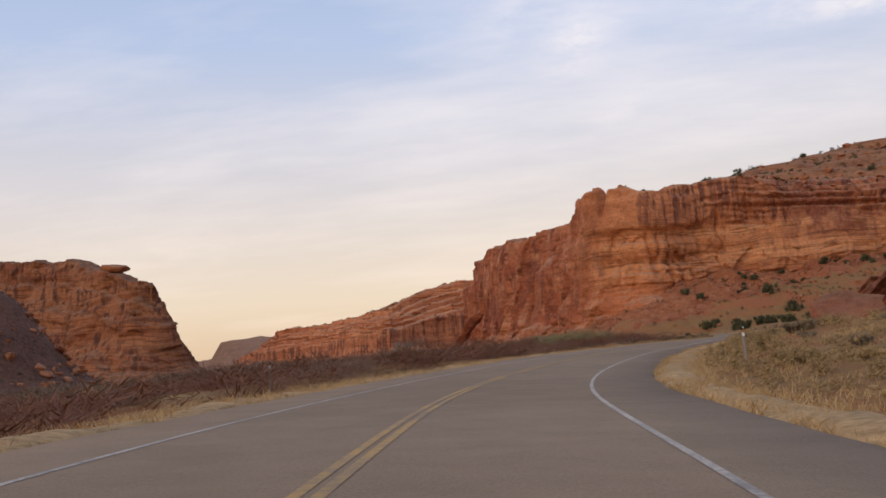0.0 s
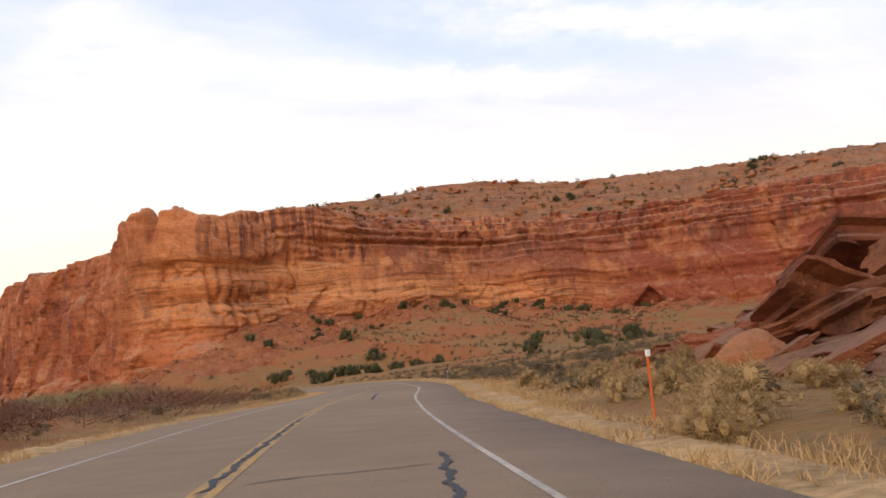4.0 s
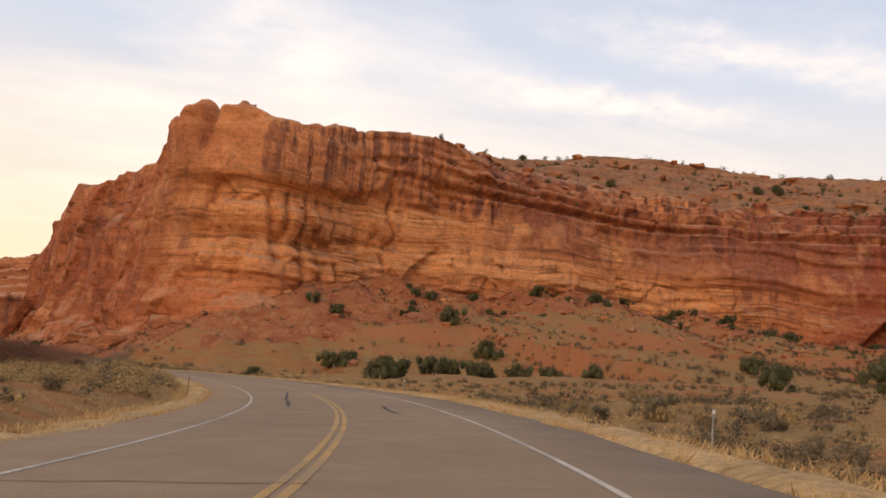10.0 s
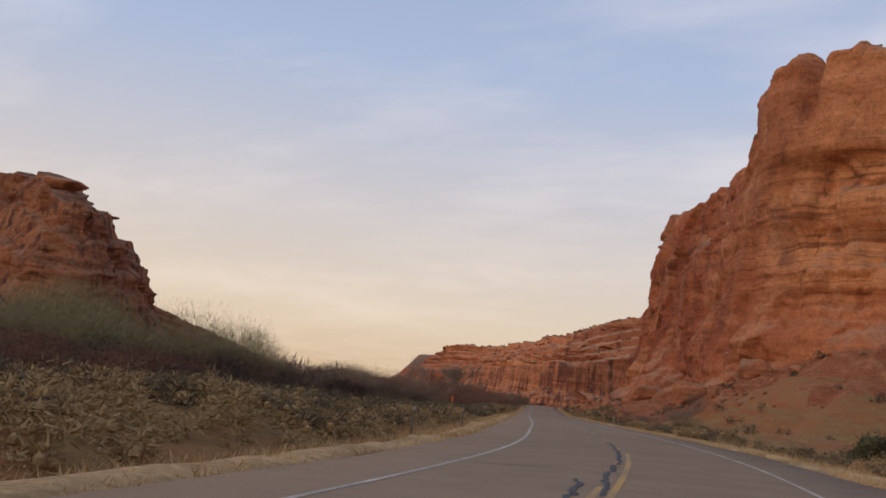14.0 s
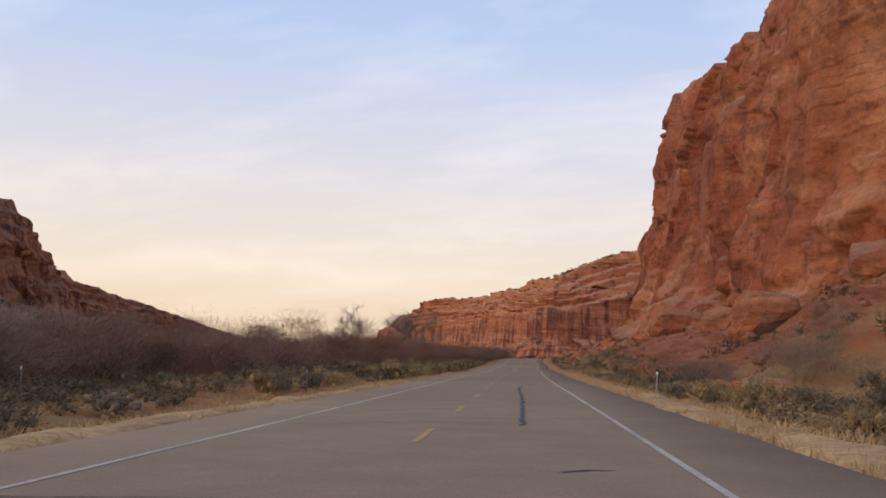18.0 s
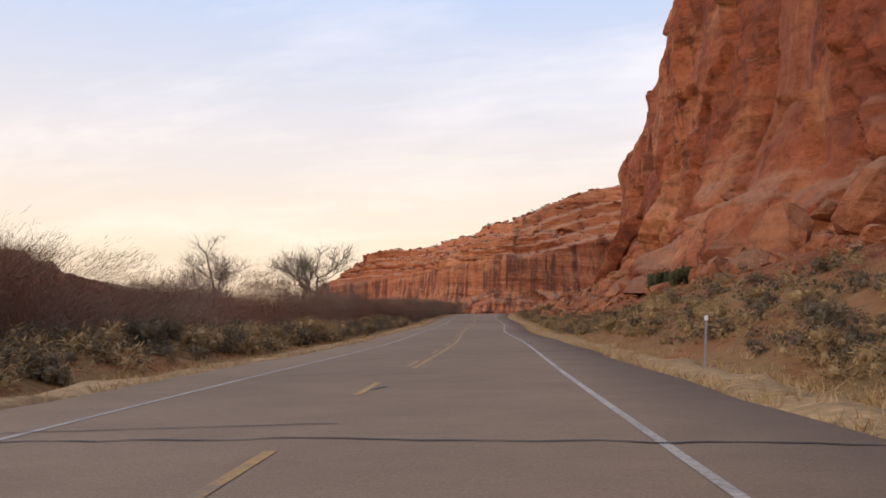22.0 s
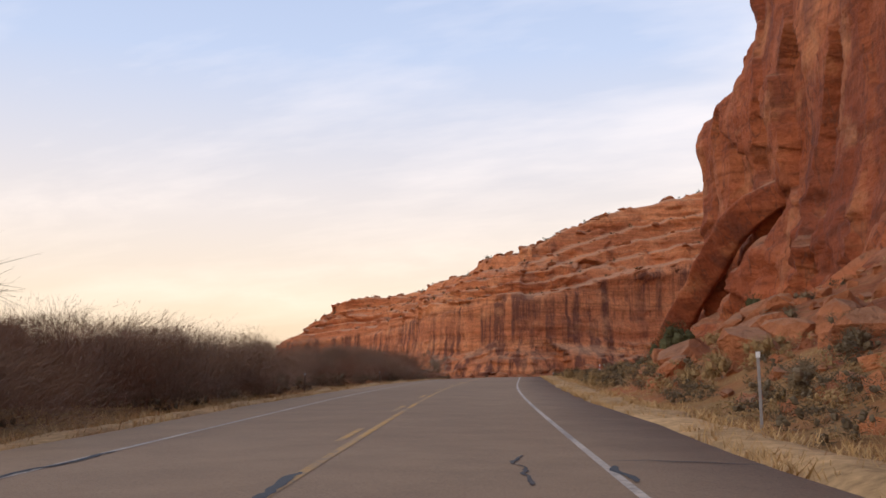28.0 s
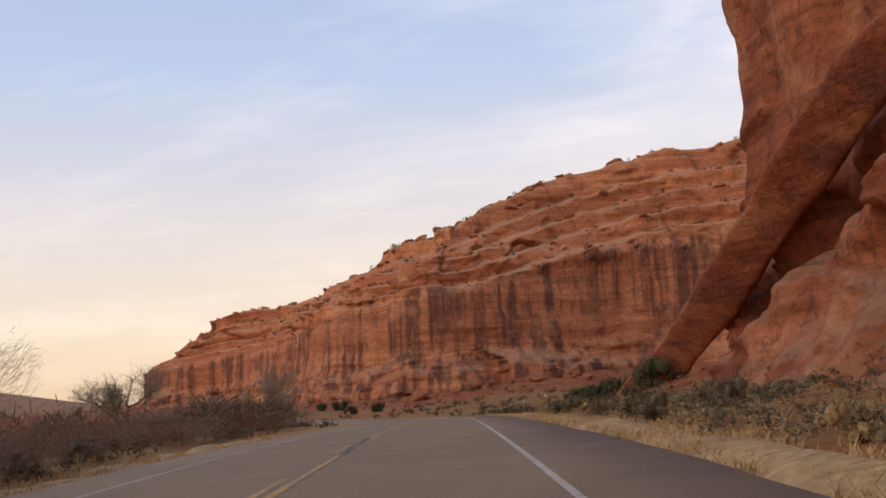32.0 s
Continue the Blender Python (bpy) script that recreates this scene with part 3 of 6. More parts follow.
WEST = [(-700, 600, 84, 2, 70, 0), (-480, 572, 82, 4, 70, 0), (-337, 542, 77, 6, 70, 0), (-296, 520, 68, 6, 70, 0), (-252, 497, 55, 3, 60, 0), (-234, 505, 51.5, 2, 50, 0), (-255, 540, 56, 2, 50, 0), (-261, 547, 55, 2, 50, 0), (-265, 553, 50, 2, 50, 0), (-285, 580, 49, 4, 50, 0), (-300, 598, 46, 4, 50, 0), (-305, 605, 38, 4, 50, 0),
        (-326, 634, 36.5, 6, 70, 0), (-335, 647, 30, 6, 70, 0), (-346, 672, 28, 5, 90, 0), (-364, 722, 22, 4, 90, 0), (-380, 780, 15, 3, 90, 0), (-400, 850, 7, 1, 90, 0)]
BLUFF = [(130, 36, 22, 4, 12, 0.3), (75, 47, 15, 3, 10, 0.3), (44, 55, 10.0, 2.2, 8, 0.34), (33, 65, 7.0, 1.8, 7, 0.36), (29.5, 74, 5.0, 1.7, 6, 0.38), (30.5, 84, 4.2, 1.7, 6, 0.38), (34, 94, 3.4, 1.7, 6, 0.36), (39, 105, 2.9, 1.6, 7, 0.33), (50, 117, 5, 2.2, 9, 0.3), (75, 130, 9, 3.2, 12, 0.3), (118, 142, 13, 4, 16, 0.3)]


TOPS, SCREES = [], []
TALUS_HIGH = 36.0            # dark rubble mound west of the river


def ground_height(x, y):
    TOPS.clear()
    SCREES.clear()
    x, y = np.asarray(x, float).ravel(), np.asarray(y, float).ravel()
    p = np.stack([x, y], 1)
    i, d = nearest(p, CENTRE)
    side = np.sign((p[:, 0] - CENTRE[i, 0]) * RIGHT[i, 0] + (p[:, 1] - CENTRE[i, 1]) * RIGHT[i, 1])
    road = CENTRE[i, 2]
    bend = smooth(60, 140, ALONG[i]) * (1 - smooth(330, 400, ALONG[i]))
    east = np.minimum(np.maximum(d - 9, 0) * (0.035 + 0.025 * bend), 5)
    west = -np.minimum(np.maximum(d - 8, 0) * 0.06, 3.2)
    rough = (fbm(x / 22, y / 22, 0, 5, 4) - 0.5) * 2.0 + (fbm(x / 4, y / 4, 0, 9, 3) - 0.5) * 0.8
    z = road + np.where(side > 0, east, west) + rough * smooth(6.2, 15, d)
    z += 4 * np.exp(-(((x - 130) / 48) ** 2 + ((y - 150) / 60) ** 2)) * smooth(14, 60, d)
    z += TALUS_HIGH * np.exp(-(((x + 215) ** 2 + (y - 275) ** 2) / 42.0**2) ** 2) * (0.8 + 0.4 * fbm(x / 14, y / 14, 0, 31, 4))
    for line in (BUTTE, FAR, WEST, BLUFF):
        c = curve(line, 3.0)
        k, far = nearest(p, c)
        t = np.gradient(c[:, :2], axis=0)
        t /= np.linalg.norm(t, axis=1)[:, None]
        behind = ((p[:, 0] - c[k, 0]) * t[k, 1] - (p[:, 1] - c[k, 1]) * t[k, 0]) * (-1 if line is WEST else 1) > 0
        if line is WEST:
            behind = behind & (c[k, 1] < 628)
        fall = np.clip(1 - far / c[k, 4], 0, 1) ** (1.15 if line is BUTTE else 1.5)
        lumps = 0.7 + 0.5 * fbm(x / 9, y / 9, 0, 21, 3)
        if line is BUTTE:            # debris fans against the bedded wall
            for fx, wide, high in ((76, 13, 0.25), (118, 11, 0.2), (146, 13, 0.25), (186, 12, 0.25), (52, 9, 0.2)):
                lumps = lumps + high * np.exp(-(((x - fx) / wide) ** 2)) * (y > 400)
        z = z + 0.8 * fall if line is BLUFF else np.maximum(z, z + (c[k, 3] - road) * fall * lumps)
        near = 5 if line is BLUFF else 40 if line is FAR else 13
        back = near + 17 * smooth(85, 125, c[k, 0]) if line is BUTTE else near
        steps = vnoise(far / 9.0 + 3 * fbm(x / 22, y / 22, 0, 51, 3), x / 90, 0, 52)
        rim, rise = c[k, 2].copy(), c[k, 5].copy()
        some = behind & (far < 260)
        cc = c[::4]
        for j in range(0, int(some.sum()), 20000):
            m = np.where(some)[0][j:j + 20000]
            w = 1 / (((p[m, None] - cc[None, :, :2]) ** 2).sum(-1) + 60) ** 1.5
            rim[m], rise[m] = (w * cc[:, 2]).sum(1) / w.sum(1), (w * cc[:, 5]).sum(1) / w.sum(1)
        climb = np.clip((far - back) * rise, -12, 36)
        shelf = climb / 4.6 + 0.8 * fbm(x / 25, y / 25, 0, 57, 3)
        climb = climb + 4.6 * (smooth(0.40, 0.62, shelf % 1) - shelf % 1) * (np.abs(climb) > 0.5)
        climb = climb + 2.6 * np.tanh(5 * (steps - 0.5)) * np.clip(np.abs(climb) / 4, 0.3, 1)
        table = rim - 1.2 + climb + 2.4 * (fbm(x / 7, y / 7, 0, 53, 4) - 0.5) * min(1, near / 10)
        table = np.where(far < back, c[k, 3] - 4, table)
        z = np.where(behind & (d > 20), table, z)
        TOPS.append(behind & (far > back))
        SCREES.append(~behind & (far < np.where(c[k, 0] < 20, c[k, 4] * 1.15, np.minimum(c[k, 4], 42)) * (0.55 + 0.6 * vnoise(x / 9, y / 9, 0, 91))) & (d > 13))
    flat = smooth(5.7, 8.6, d)
    tilt = np.interp(ALONG[i], BANK[0], BANK[1]) * side * np.minimum(d, 9)
    z = np.where(d < 9.5, (road + tilt - 0.02 * d - 0.34) * (1 - flat) + (z - 0.1 + tilt * (1 - flat)) * flat, z)
    return z


def axis(parts):
    out = []
    for a, b, step in parts:
        out += list(np.arange(a, b, step))
    return np.array(out + [parts[-1][1]])


gx = axis([(-4500, -1500, 300), (-1500, -500, 50), (-500, -150, 3.5), (-150, 110, 1.7), (110, 400, 3.5), (400, 1500, 50), (1500, 4500, 300)])
gy = axis([(-1500, -200, 60), (-200, -40, 8), (-40, 760, 1.9), (760, 1000, 4), (1000, 2000, 50), (2000, 4800, 300)])
XX, YY = np.meshgrid(gx, gy)
ZZ = ground_height(XX, YY)
stony = np.where(np.any(TOPS, axis=0), 1, np.where(np.any(SCREES, axis=0), 2, 0))
stony = np.where((XX.ravel() + 215) ** 2 + (YY.ravel() - 275) ** 2 < (58 + 44 * (fbm(XX.ravel() / 22, YY.ravel() / 22, 0, 33, 4) - 0.5)) ** 2, 3, stony)
gf = grid_faces(len(gy), len(gx))
ground = new("ground", mesh_from("ground", np.stack([XX.ravel(), YY.ravel(), ZZ], 1), gf, [SOIL, ROCK_TOP, SCREE, TALUS], slots=np.where((stony[gf] == 1).any(1), 1, stony[gf].max(1))))
tagged(ground, "dry red desert soil with tan grass patches, canyon floor", "ground", kind="structure")


def gz(x, y):
    """Height of the ground mesh at places, between its corners."""
    x, y = np.asarray(x, float), np.asarray(y, float)
    i, j = np.clip(np.searchsorted(gx, x) - 1, 0, len(gx) - 2), np.clip(np.searchsorted(gy, y) - 1, 0, len(gy) - 2)
    u, v = (x - gx[i]) / (gx[i + 1] - gx[i]), (y - gy[j]) / (gy[j + 1] - gy[j])
    Z = ZZ.reshape(len(gy), len(gx))
    return Z[j, i] * (1 - u) * (1 - v) + Z[j, i + 1] * u * (1 - v) + Z[j + 1, i] * (1 - u) * v + Z[j + 1, i + 1] * u * v


# road: crowned slab with its edges turned down
lats = np.array([-5.35, -5.2, -3.2, -1.6, 0, 1.6, 3.2, 5.25, 5.4])
sl = np.arange(-95, ALONG[-1] - 5, 2.0)
S, L = np.meshgrid(sl, lats, indexing="ij")
wob = (fbm(S / 3.0, L * 0 + 3, 0, 3, 3) - 0.5) * 0.5
L2 = L + np.where(np.abs(L) > 5, 0.7 * wob, 0)
R = on_road(S, L2)
R[:, 0, 2] -= 0.5
R[:, -1, 2] -= 0.5
road = new("road", mesh_from("road", R.reshape(-1, 3), grid_faces(len(sl), len(lats)), ASPHALT))
tagged(road, "worn grey-brown asphalt two-lane road with sealed cracks", "road", kind="structure")


def ribbon(s, lat, width, lift=0.006):
    s, lat, width = np.asarray(s, float), np.asarray(lat, float), np.broadcast_to(np.asarray(width, float), np.shape(s))
    a, b = on_road(s, lat - width / 2), on_road(s, lat + width / 2)
    v = np.stack([a, b], 1).reshape(-1, 3)
    v[:, 2] += lift
    k = np.arange(len(s) - 1) * 2
    return v, np.stack([k, k + 1, k + 3, k + 2], 1)


def marking(name, s, lat, width, mat, label, lift=0.006):
    v, f = ribbon(s, lat, width, lift)
    return part(name, mesh_from(name, v, f, mat, False), road, label)


full = np.arange(-90, ALONG[-1] - 10, 2.0)
marking("edge_line", full, np.full(len(full), 3.36), 0.10, WHITE_LINE, "solid white edge line, worn")
marking("edge_line", full, np.full(len(full), -3.26), 0.11, WHITE_LINE, "solid white edge line, faded")
for a, b, lat in ((-90, 305, 0.10), (456, 780, 0.10), (-90, 250, -0.10)):
    s = np.arange(a, b, 2.0)
    marking("centre_line", s, np.full(len(s), lat), 0.12, YELLOW_LINE, "solid yellow centre line")
for a in np.arange(261.6, 760, 8.89):
    s = np.linspace(a, a + 2.8, 3)
    marking("centre_dash", s, np.full(3, -0.14 if a > 440 or a < 300 else -0.05), 0.12, YELLOW_LINE, "yellow centre dash")


# cliffs
def cliff(name, stations, label, mat, step_u, step_v, seed, batter=0.03, flute=2.6, ledge=1.1, cap=16.0, cap_rows=14, under=10.0, tiers=(), shape=None, plates=1.0, least=0.0, bedded=None, notch=None, fluted=None, calm=None, teeth=2.2, uneven=0.09, flare=5.0, drop=None):
    """A rock wall along its stations (the open side to the right of their order), with beds, flutes and a stepped top behind the rim."""
    c = curve(stations, step_u)
    t = np.gradient(c[:, :2], axis=0)
    for _ in range(6):
        t[1:-1] = (t[:-2] + t[1:-1] * 2 + t[2:]) / 4
    t /= np.linalg.norm(t, axis=1)[:, None]
    out = np.stack([t[:, 1], -t[:, 0]], 1)
    slow = t.copy()
    for _ in range(int(500 / step_u)):
        slow[1:-1] = (slow[:-2] + slow[1:-1] * 2 + slow[2:]) / 4
    slow /= np.linalg.norm(slow, axis=1)[:, None]
    inward = -np.stack([slow[:, 1], -slow[:, 0]], 1)
    u = np.r_[0, np.cumsum(np.linalg.norm(np.diff(c[:, :2], axis=0), axis=1))]
    rim = c[:, 2] + (fbm(u / 14, u * 0, 0, seed, 3) - 0.5) * 5.0 * np.minimum(1, (c[:, 2] - c[:, 3]) / 40)
    rim = rim + teeth * np.minimum(1, (c[:, 2] - c[:, 3]) / 40) * (cells(u / 6.5, u * 0 + 0.5, seed + 77)[0] - 0.5)
    if notch:
        rim = rim - notch(c[:, 0], c[:, 1])
    foot = c[:, 3] - under
    rows = int((rim - foot).max() / step_v)
    h = np.linspace(0, 1, rows)[None, :]
    z = foot[:, None] + h * (rim - foot)[:, None]
    tall = (rim - c[:, 3])[:, None]
    above = np.clip((z - c[:, 3:4]) / tall, 0, 1)
    U = np.broadcast_to(u[:, None], z.shape)
    X, Y = np.broadcast_to(c[:, :1], z.shape), np.broadcast_to(c[:, 1:2], z.shape)
    bedz = z + (fbm(U / 60, U * 0 + 7, 0, seed + 1, 3) - 0.5) * 9
    size = np.maximum(np.minimum(1, tall / 35), least)
    beds = bedded(X, Y) if bedded else 1.0
    X0, Y0 = X, Y
    U = U + 9 * (fbm(X0 / 13, Y0 / 13, z / 11, seed + 60, 3) - 0.5)
    zw = z + 7 * (fbm(X0 / 11, Y0 / 11, z / 12, seed + 61, 3) - 0.5)
    o = batter * (rim[:, None] - z) + 0.9 * np.maximum(c[:, 3:4] - z, 0)
    still = o.copy()
    o += flare * size * (1 - smooth(0.0, 0.34, above)) * (0.55 + 0.9 * fbm(U / 16, z / 12, 0, seed + 8, 3))
    bed = vnoise(bedz / 6.5, U / 120, 0, seed + 2)
    o += ledge * beds * size * np.tanh(5 * (bed - 0.5))
    thin = vnoise(bedz / 1.5, U / 70, 0, seed + 3)
    o += 0.50 * ledge * beds * np.tanh(4 * (thin - 0.5)) * smooth(0.3, 0.6, vnoise(U / 26, zw / 18, 0, seed + 4))
    warp = U + 3.5 * (fbm(z / 15, U / 40, 0, seed + 5, 2) - 0.5)
    n = vnoise(warp / 8.5, z / 130, 0, seed + 6)
    cut = smooth(0.80, 1.0, 1 - np.abs(2 * n - 1))
    n2 = vnoise(warp / 3.6, z / 90, 0, seed + 11)
    cut2 = smooth(0.84, 1.0, 1 - np.abs(2 * n2 - 1))
    where = smooth(0.34, 0.62, vnoise(U / 34, zw / 26, 0, seed + 7)) * smooth(0.02, 0.2, above)
    if fluted:
        where = where * fluted(X, Y, z)
    o -= flute * size * (cut * where + 0.25 * cut2 * where)
    o += 3.0 * size * (fbm(X / 30, Y / 30, z / 34, seed + 12, 2) - 0.5)
    bent = z + 0.35 * U + 6 * fbm(U / 30, z / 30, 0, seed + 18, 2)
    v1, a1, b1 = cells(warp / 11, bent / 17, seed + 19)
    firm = plates * (1 + 0.75 * (1 - beds))
    o += firm * (1 + 0.5 * (1 - beds)) * size * (2.2 * (v1 - 0.5) + (1.8 * (v1 * 7 % 1 - 0.5)) * a1 + (1.6 * (v1 * 13 % 1 - 0.5)) * b1)
    v2, a2, b2 = cells(warp / 3.6, (0.6 * bedz + 0.4 * zw) / 3.0, seed + 20)
    o += plates * (0.6 + 0.4 * beds) * (0.7 * (v2 - 0.5) + 0.5 * (v2 * 7 % 1 - 0.5) * a2) * smooth(0.35, 0.6, fbm(U / 18, z / 18, 0, seed + 22, 2))
    o += (0.45 + 0.55 * beds) * (fbm(X / 5.5, Y / 5.5, z / 3.5, seed + 9, 4) - 0.5)
    v3, a3, b3 = cells((U + 0.8 * z) / 6.5, (z - 0.55 * U) / 15.0, seed + 71)
    o += (1 - beds) * size * (1 - 0.55 * smooth(560, 610, Y0)) * (2.2 * (v3 - 0.5) + 2.0 * (v3 * 11 % 1 - 0.5) * a3)
    v4, a4, b4 = cells((U + 0.5 * z) / 3.0, (z - 0.7 * U) / 6.5, seed + 73)
    o += (1 - beds) * size * (1 - 0.75 * smooth(560, 610, Y0)) * (1.1 * (v4 - 0.5) + 1.0 * (v4 * 11 % 1 - 0.5) * a4)
    o += 0.4 * (fbm(X / 1.8, Y / 1.8, z / 1.2, seed + 10, 3) - 0.5)
    o += 0.8 * size * (vnoise(U / 3.2, z / 2.4, 0, seed + 13) > 0.62) * (above < 0.3)
    if calm:
        o = still + (o - still) * (1 - calm(X, Y, z))
    if shape:
        o += shape(X, Y, z)
    for at, back in tiers:
        o -= back * smooth(at - 0.012, at + 0.012, above + uneven * (fbm(U / 9, U * 0, 0, seed + 15, 4) - 0.5))
    round_off = np.clip((above - (1 - 5.0 / np.maximum(tall, 12))) / (5.0 / np.maximum(tall, 12)), 0, 1)
    o -= 1.7 * size * (1 - np.sqrt(1 - 0.98 * round_off**2))
    face = np.stack([X + o * out[:, :1], Y + o * out[:, 1:], z], -1)
    B = np.broadcast_to(np.linspace(0, 1, cap_rows + 1)[1:][None, :] ** 1.3 * cap, (len(u), cap_rows))
    U2 = np.broadcast_to(u[:, None], B.shape)
    z2 = rim[:, None] + np.minimum(B / 4, 1) * (fbm(U2 / 4, B / 4, 0, seed + 32, 3) - 0.5) * 2.4 - 2.5 * smooth(0.5, 1, B / cap)
    if drop:                         # the top falls away behind the rim
        z2 = z2 - drop(c[:, 0], c[:, 1])[:, None] * smooth(0.5, 8.0, B)
    top = np.stack([face[:, -1, :1] + B * inward[:, :1], face[:, -1, 1:2] + B * inward[:, 1:], z2], -1)
    allv = np.concatenate([face, top], 1)
    ob = new(name, mesh_from(name, allv.reshape(-1, 3), grid_faces(len(u), rows + cap_rows)[:, ::-1], mat))
    return tagged(ob, label, "cliff")


def blob(X, Y, z, at, wide, high, push):
    """A rounded swelling (or hollow) of a wall round a place."""
    r = ((X - at[0]) ** 2 + (Y - at[1]) ** 2) / wide**2 + ((z - at[2]) / high) ** 2
    return push * np.exp(-r**1.5)


def butte_shape(X, Y, z):
    o = blob(X, Y, z, (-83, 717, 45), 7, 4.5, 1.8) + blob(X, Y, z, (-72, 684, 59), 9, 6, -1.5) + blob(X, Y, z, (-80, 708, 52), 6, 3, -2.5)
    o += blob(X, Y, z, (-37, 543, 16), 3.2, 8, -3.0) + blob(X, Y, z, (-20, 519, 25), 9, 14, -2.0) + blob(X, Y, z, (-8, 494, 30), 8, 16, 2.2)
    o += blob(X, Y, z, (-58, 641, 20), 12, 12, 1.2) + blob(X, Y, z, (-50, 600, 14), 10, 9, 0.8) + blob(X, Y, z, (-14, 506, 12), 9, 8, 3.2) + blob(X, Y, z, (2, 466, 14), 10, 12, 3.4)
    # dark gap behind the leaning slab, running up the wall's nose
    zl = 16.5 + (682 - Y) * 0.57
    gap = smooth(664, 674, Y) * (1 - smooth(704, 710, Y))
    o += gap * (2.0 * np.exp(-(((z - zl + 5.5) / 4.0) ** 2)) - 5.5 * np.exp(-(((z - zl - 1.6) / 2.4) ** 2)))
    # smooth alcove with a ledge under it, the upright recess beside it, and a slanting leaf-shaped slit
    edge = 520 - 0.33 * (z - 11)
    o += 5.0 * smooth(479, 496, Y) * (1 - smooth(edge - 0.6, edge + 0.6, Y)) * (1 - smooth(40, 50, z)) * (X < 10) + 2.4 * smooth(11.5, 10.5, z) * np.exp(-(((Y - 508) / 14) ** 2)) * (X < 10)
    o -= 3.2 * smooth(519.0, 520.2, Y - 0.12 * (z - 20)) * (1 - smooth(523.5, 526.5, Y - 0.12 * (z - 20))) * smooth(9, 14, z) * (1 - smooth(28, 38, z))
    o -= 1.8 * smooth(0.0, 0.6, 1 - np.abs((Y - 551 + (z - 22) * 0.72) / 2.2) - ((z - 22) / 7.5) ** 2)
    o += 2.2 * np.exp(-(((Y - 529) / 3.5) ** 2)) * smooth(24, 8, z) * (X < 10)
    o -= (4.4 - 3.0 * smooth(585, 625, Y)) * smooth(42, 66, z) * (1 - smooth(-2, 8, X))
    # the nose draws back above its lower beak, up to a second one under the rim
    nose = smooth(684, 702, Y) * (X < -60)
    o -= nose * (7.5 * smooth(49.0, 54.0, z) - 2.2 * np.exp(-(((z - 66) / 3.5) ** 2)))
    # rounded buttresses at the wall's foot
    o += blob(X, Y, z, (-24, 524, 10), 8, 6, 3.5) + blob(X, Y, z, (-5, 484, 7), 7, 5, 3.5)
    # cleft beside the corner pillar, and the hollow with a pointed roof in the back of the bend
    o += -5.0 * np.exp(-(((X - 18) / 1.6) ** 2)) * smooth(56, 66, z) * (Y < 452)
    o += -7.0 * (np.abs(X - 244) / 12 + np.abs(Y - 457) / 22 + np.maximum(z - 24, 0) / 11 < 1)
    # deep flutes of the corner
    n = 1 - np.abs(2 * vnoise(X / 4.6 + 0.6 * fbm(z / 9, X / 9, 0, 71, 2), z / 60, 0, 72) - 1)
    o -= 2.3 * smooth(0.70, 0.96, n) * smooth(11, 17, X) * (1 - smooth(60, 70, X)) * smooth(17, 24, z) * (1 - smooth(46, 54, z)) * (Y < 470)
    # stepped ledges towards the rim in the back of the bend
    zw = z + 5 * (fbm(X / 24, Y / 24, 0, 77, 3) - 0.5)
    o -= smooth(80, 120, X) * (3.5 * smooth(61.0, 61.5, zw) + 4.0 * smooth(65.0, 65.5, zw) + 4.5 * smooth(69.0, 69.5, zw) + 4.0 * smooth(72.5, 73.0, zw))
    # shallow overhang under the rim beds
    o += 1.6 * smooth(62, 64, z) * smooth(60, 80, X)
    return o


butte = cliff("sandstone_cliff", BUTTE[::-1], "tall red sandstone butte wall with banded beds and dark streaks", ROCK, 0.62, 0.62, 40, ledge=1.5, flare=2.6, drop=lambda x, y: 9.0 * smooth(30, 22, x) * smooth(-4, 4, x) * (y < 470), shape=butte_shape, notch=lambda x, y: 9.0 * np.exp(-(((x - 19.0) / 1.6) ** 2)) * (y < 452), bedded=lambda X, Y: 0.22 + 0.78 * smooth(2, 26, X),
              fluted=lambda X, Y, z: (1 - 0.9 * smooth(62, 92, X) * (1 - smooth(50, 57, z))) * (1 - 0.85 * smooth(595, 640, Y)),
              calm=lambda X, Y, z: np.where(X < 10, 0.20 * smooth(12, 20, z) + 0.53 * smooth(490, 497, Y) * (1 - smooth(521, 522, Y + 0.33 * (z - 11))) * smooth(11, 14, z) * (1 - smooth(40, 48, z)) + np.maximum(0.5 * np.exp(-(((Y - 622) / 42) ** 2 + ((z - 30) / 18) ** 2)), 0.65 * np.exp(-((((Y - 604) / 18) ** 2 + ((z - 25) / 15) ** 2) ** 2))) + 0.3 * smooth(655, 675, Y) * smooth(48, 58, z), 0.15 * smooth(60, 90, X) * (1 - smooth(48, 55, z)) * smooth(24, 30, z)))
far_cliff = cliff("sandstone_cliff", FAR[::-1], "long red cliff with dark varnish streaks and pale ledges", ROCK_FAR, 1.1, 0.55, 140, flute=1.0, ledge=1.25, tiers=((0.60, 9.0), (0.69, 5.5), (0.78, 5.5), (0.87, 6.0)), plates=1.2, teeth=0.9, uneven=0.02, fluted=lambda X, Y, z: 1 - 0.9 * smooth(0.52, 0.58, z / np.interp(X, (-400, -206, -151, -112, 140), (20, 37, 49, 63, 66))),
                  calm=lambda X, Y, z: 0.7 * smooth(0.10, 0.2, z / np.interp(X, (-400, -206, -151, -112, 140), (20, 37, 49, 63, 66))) * (1 - smooth(0.50, 0.58, z / np.interp(X, (-400, -206, -151, -112, 140), (20, 37, 49, 63, 66)))))
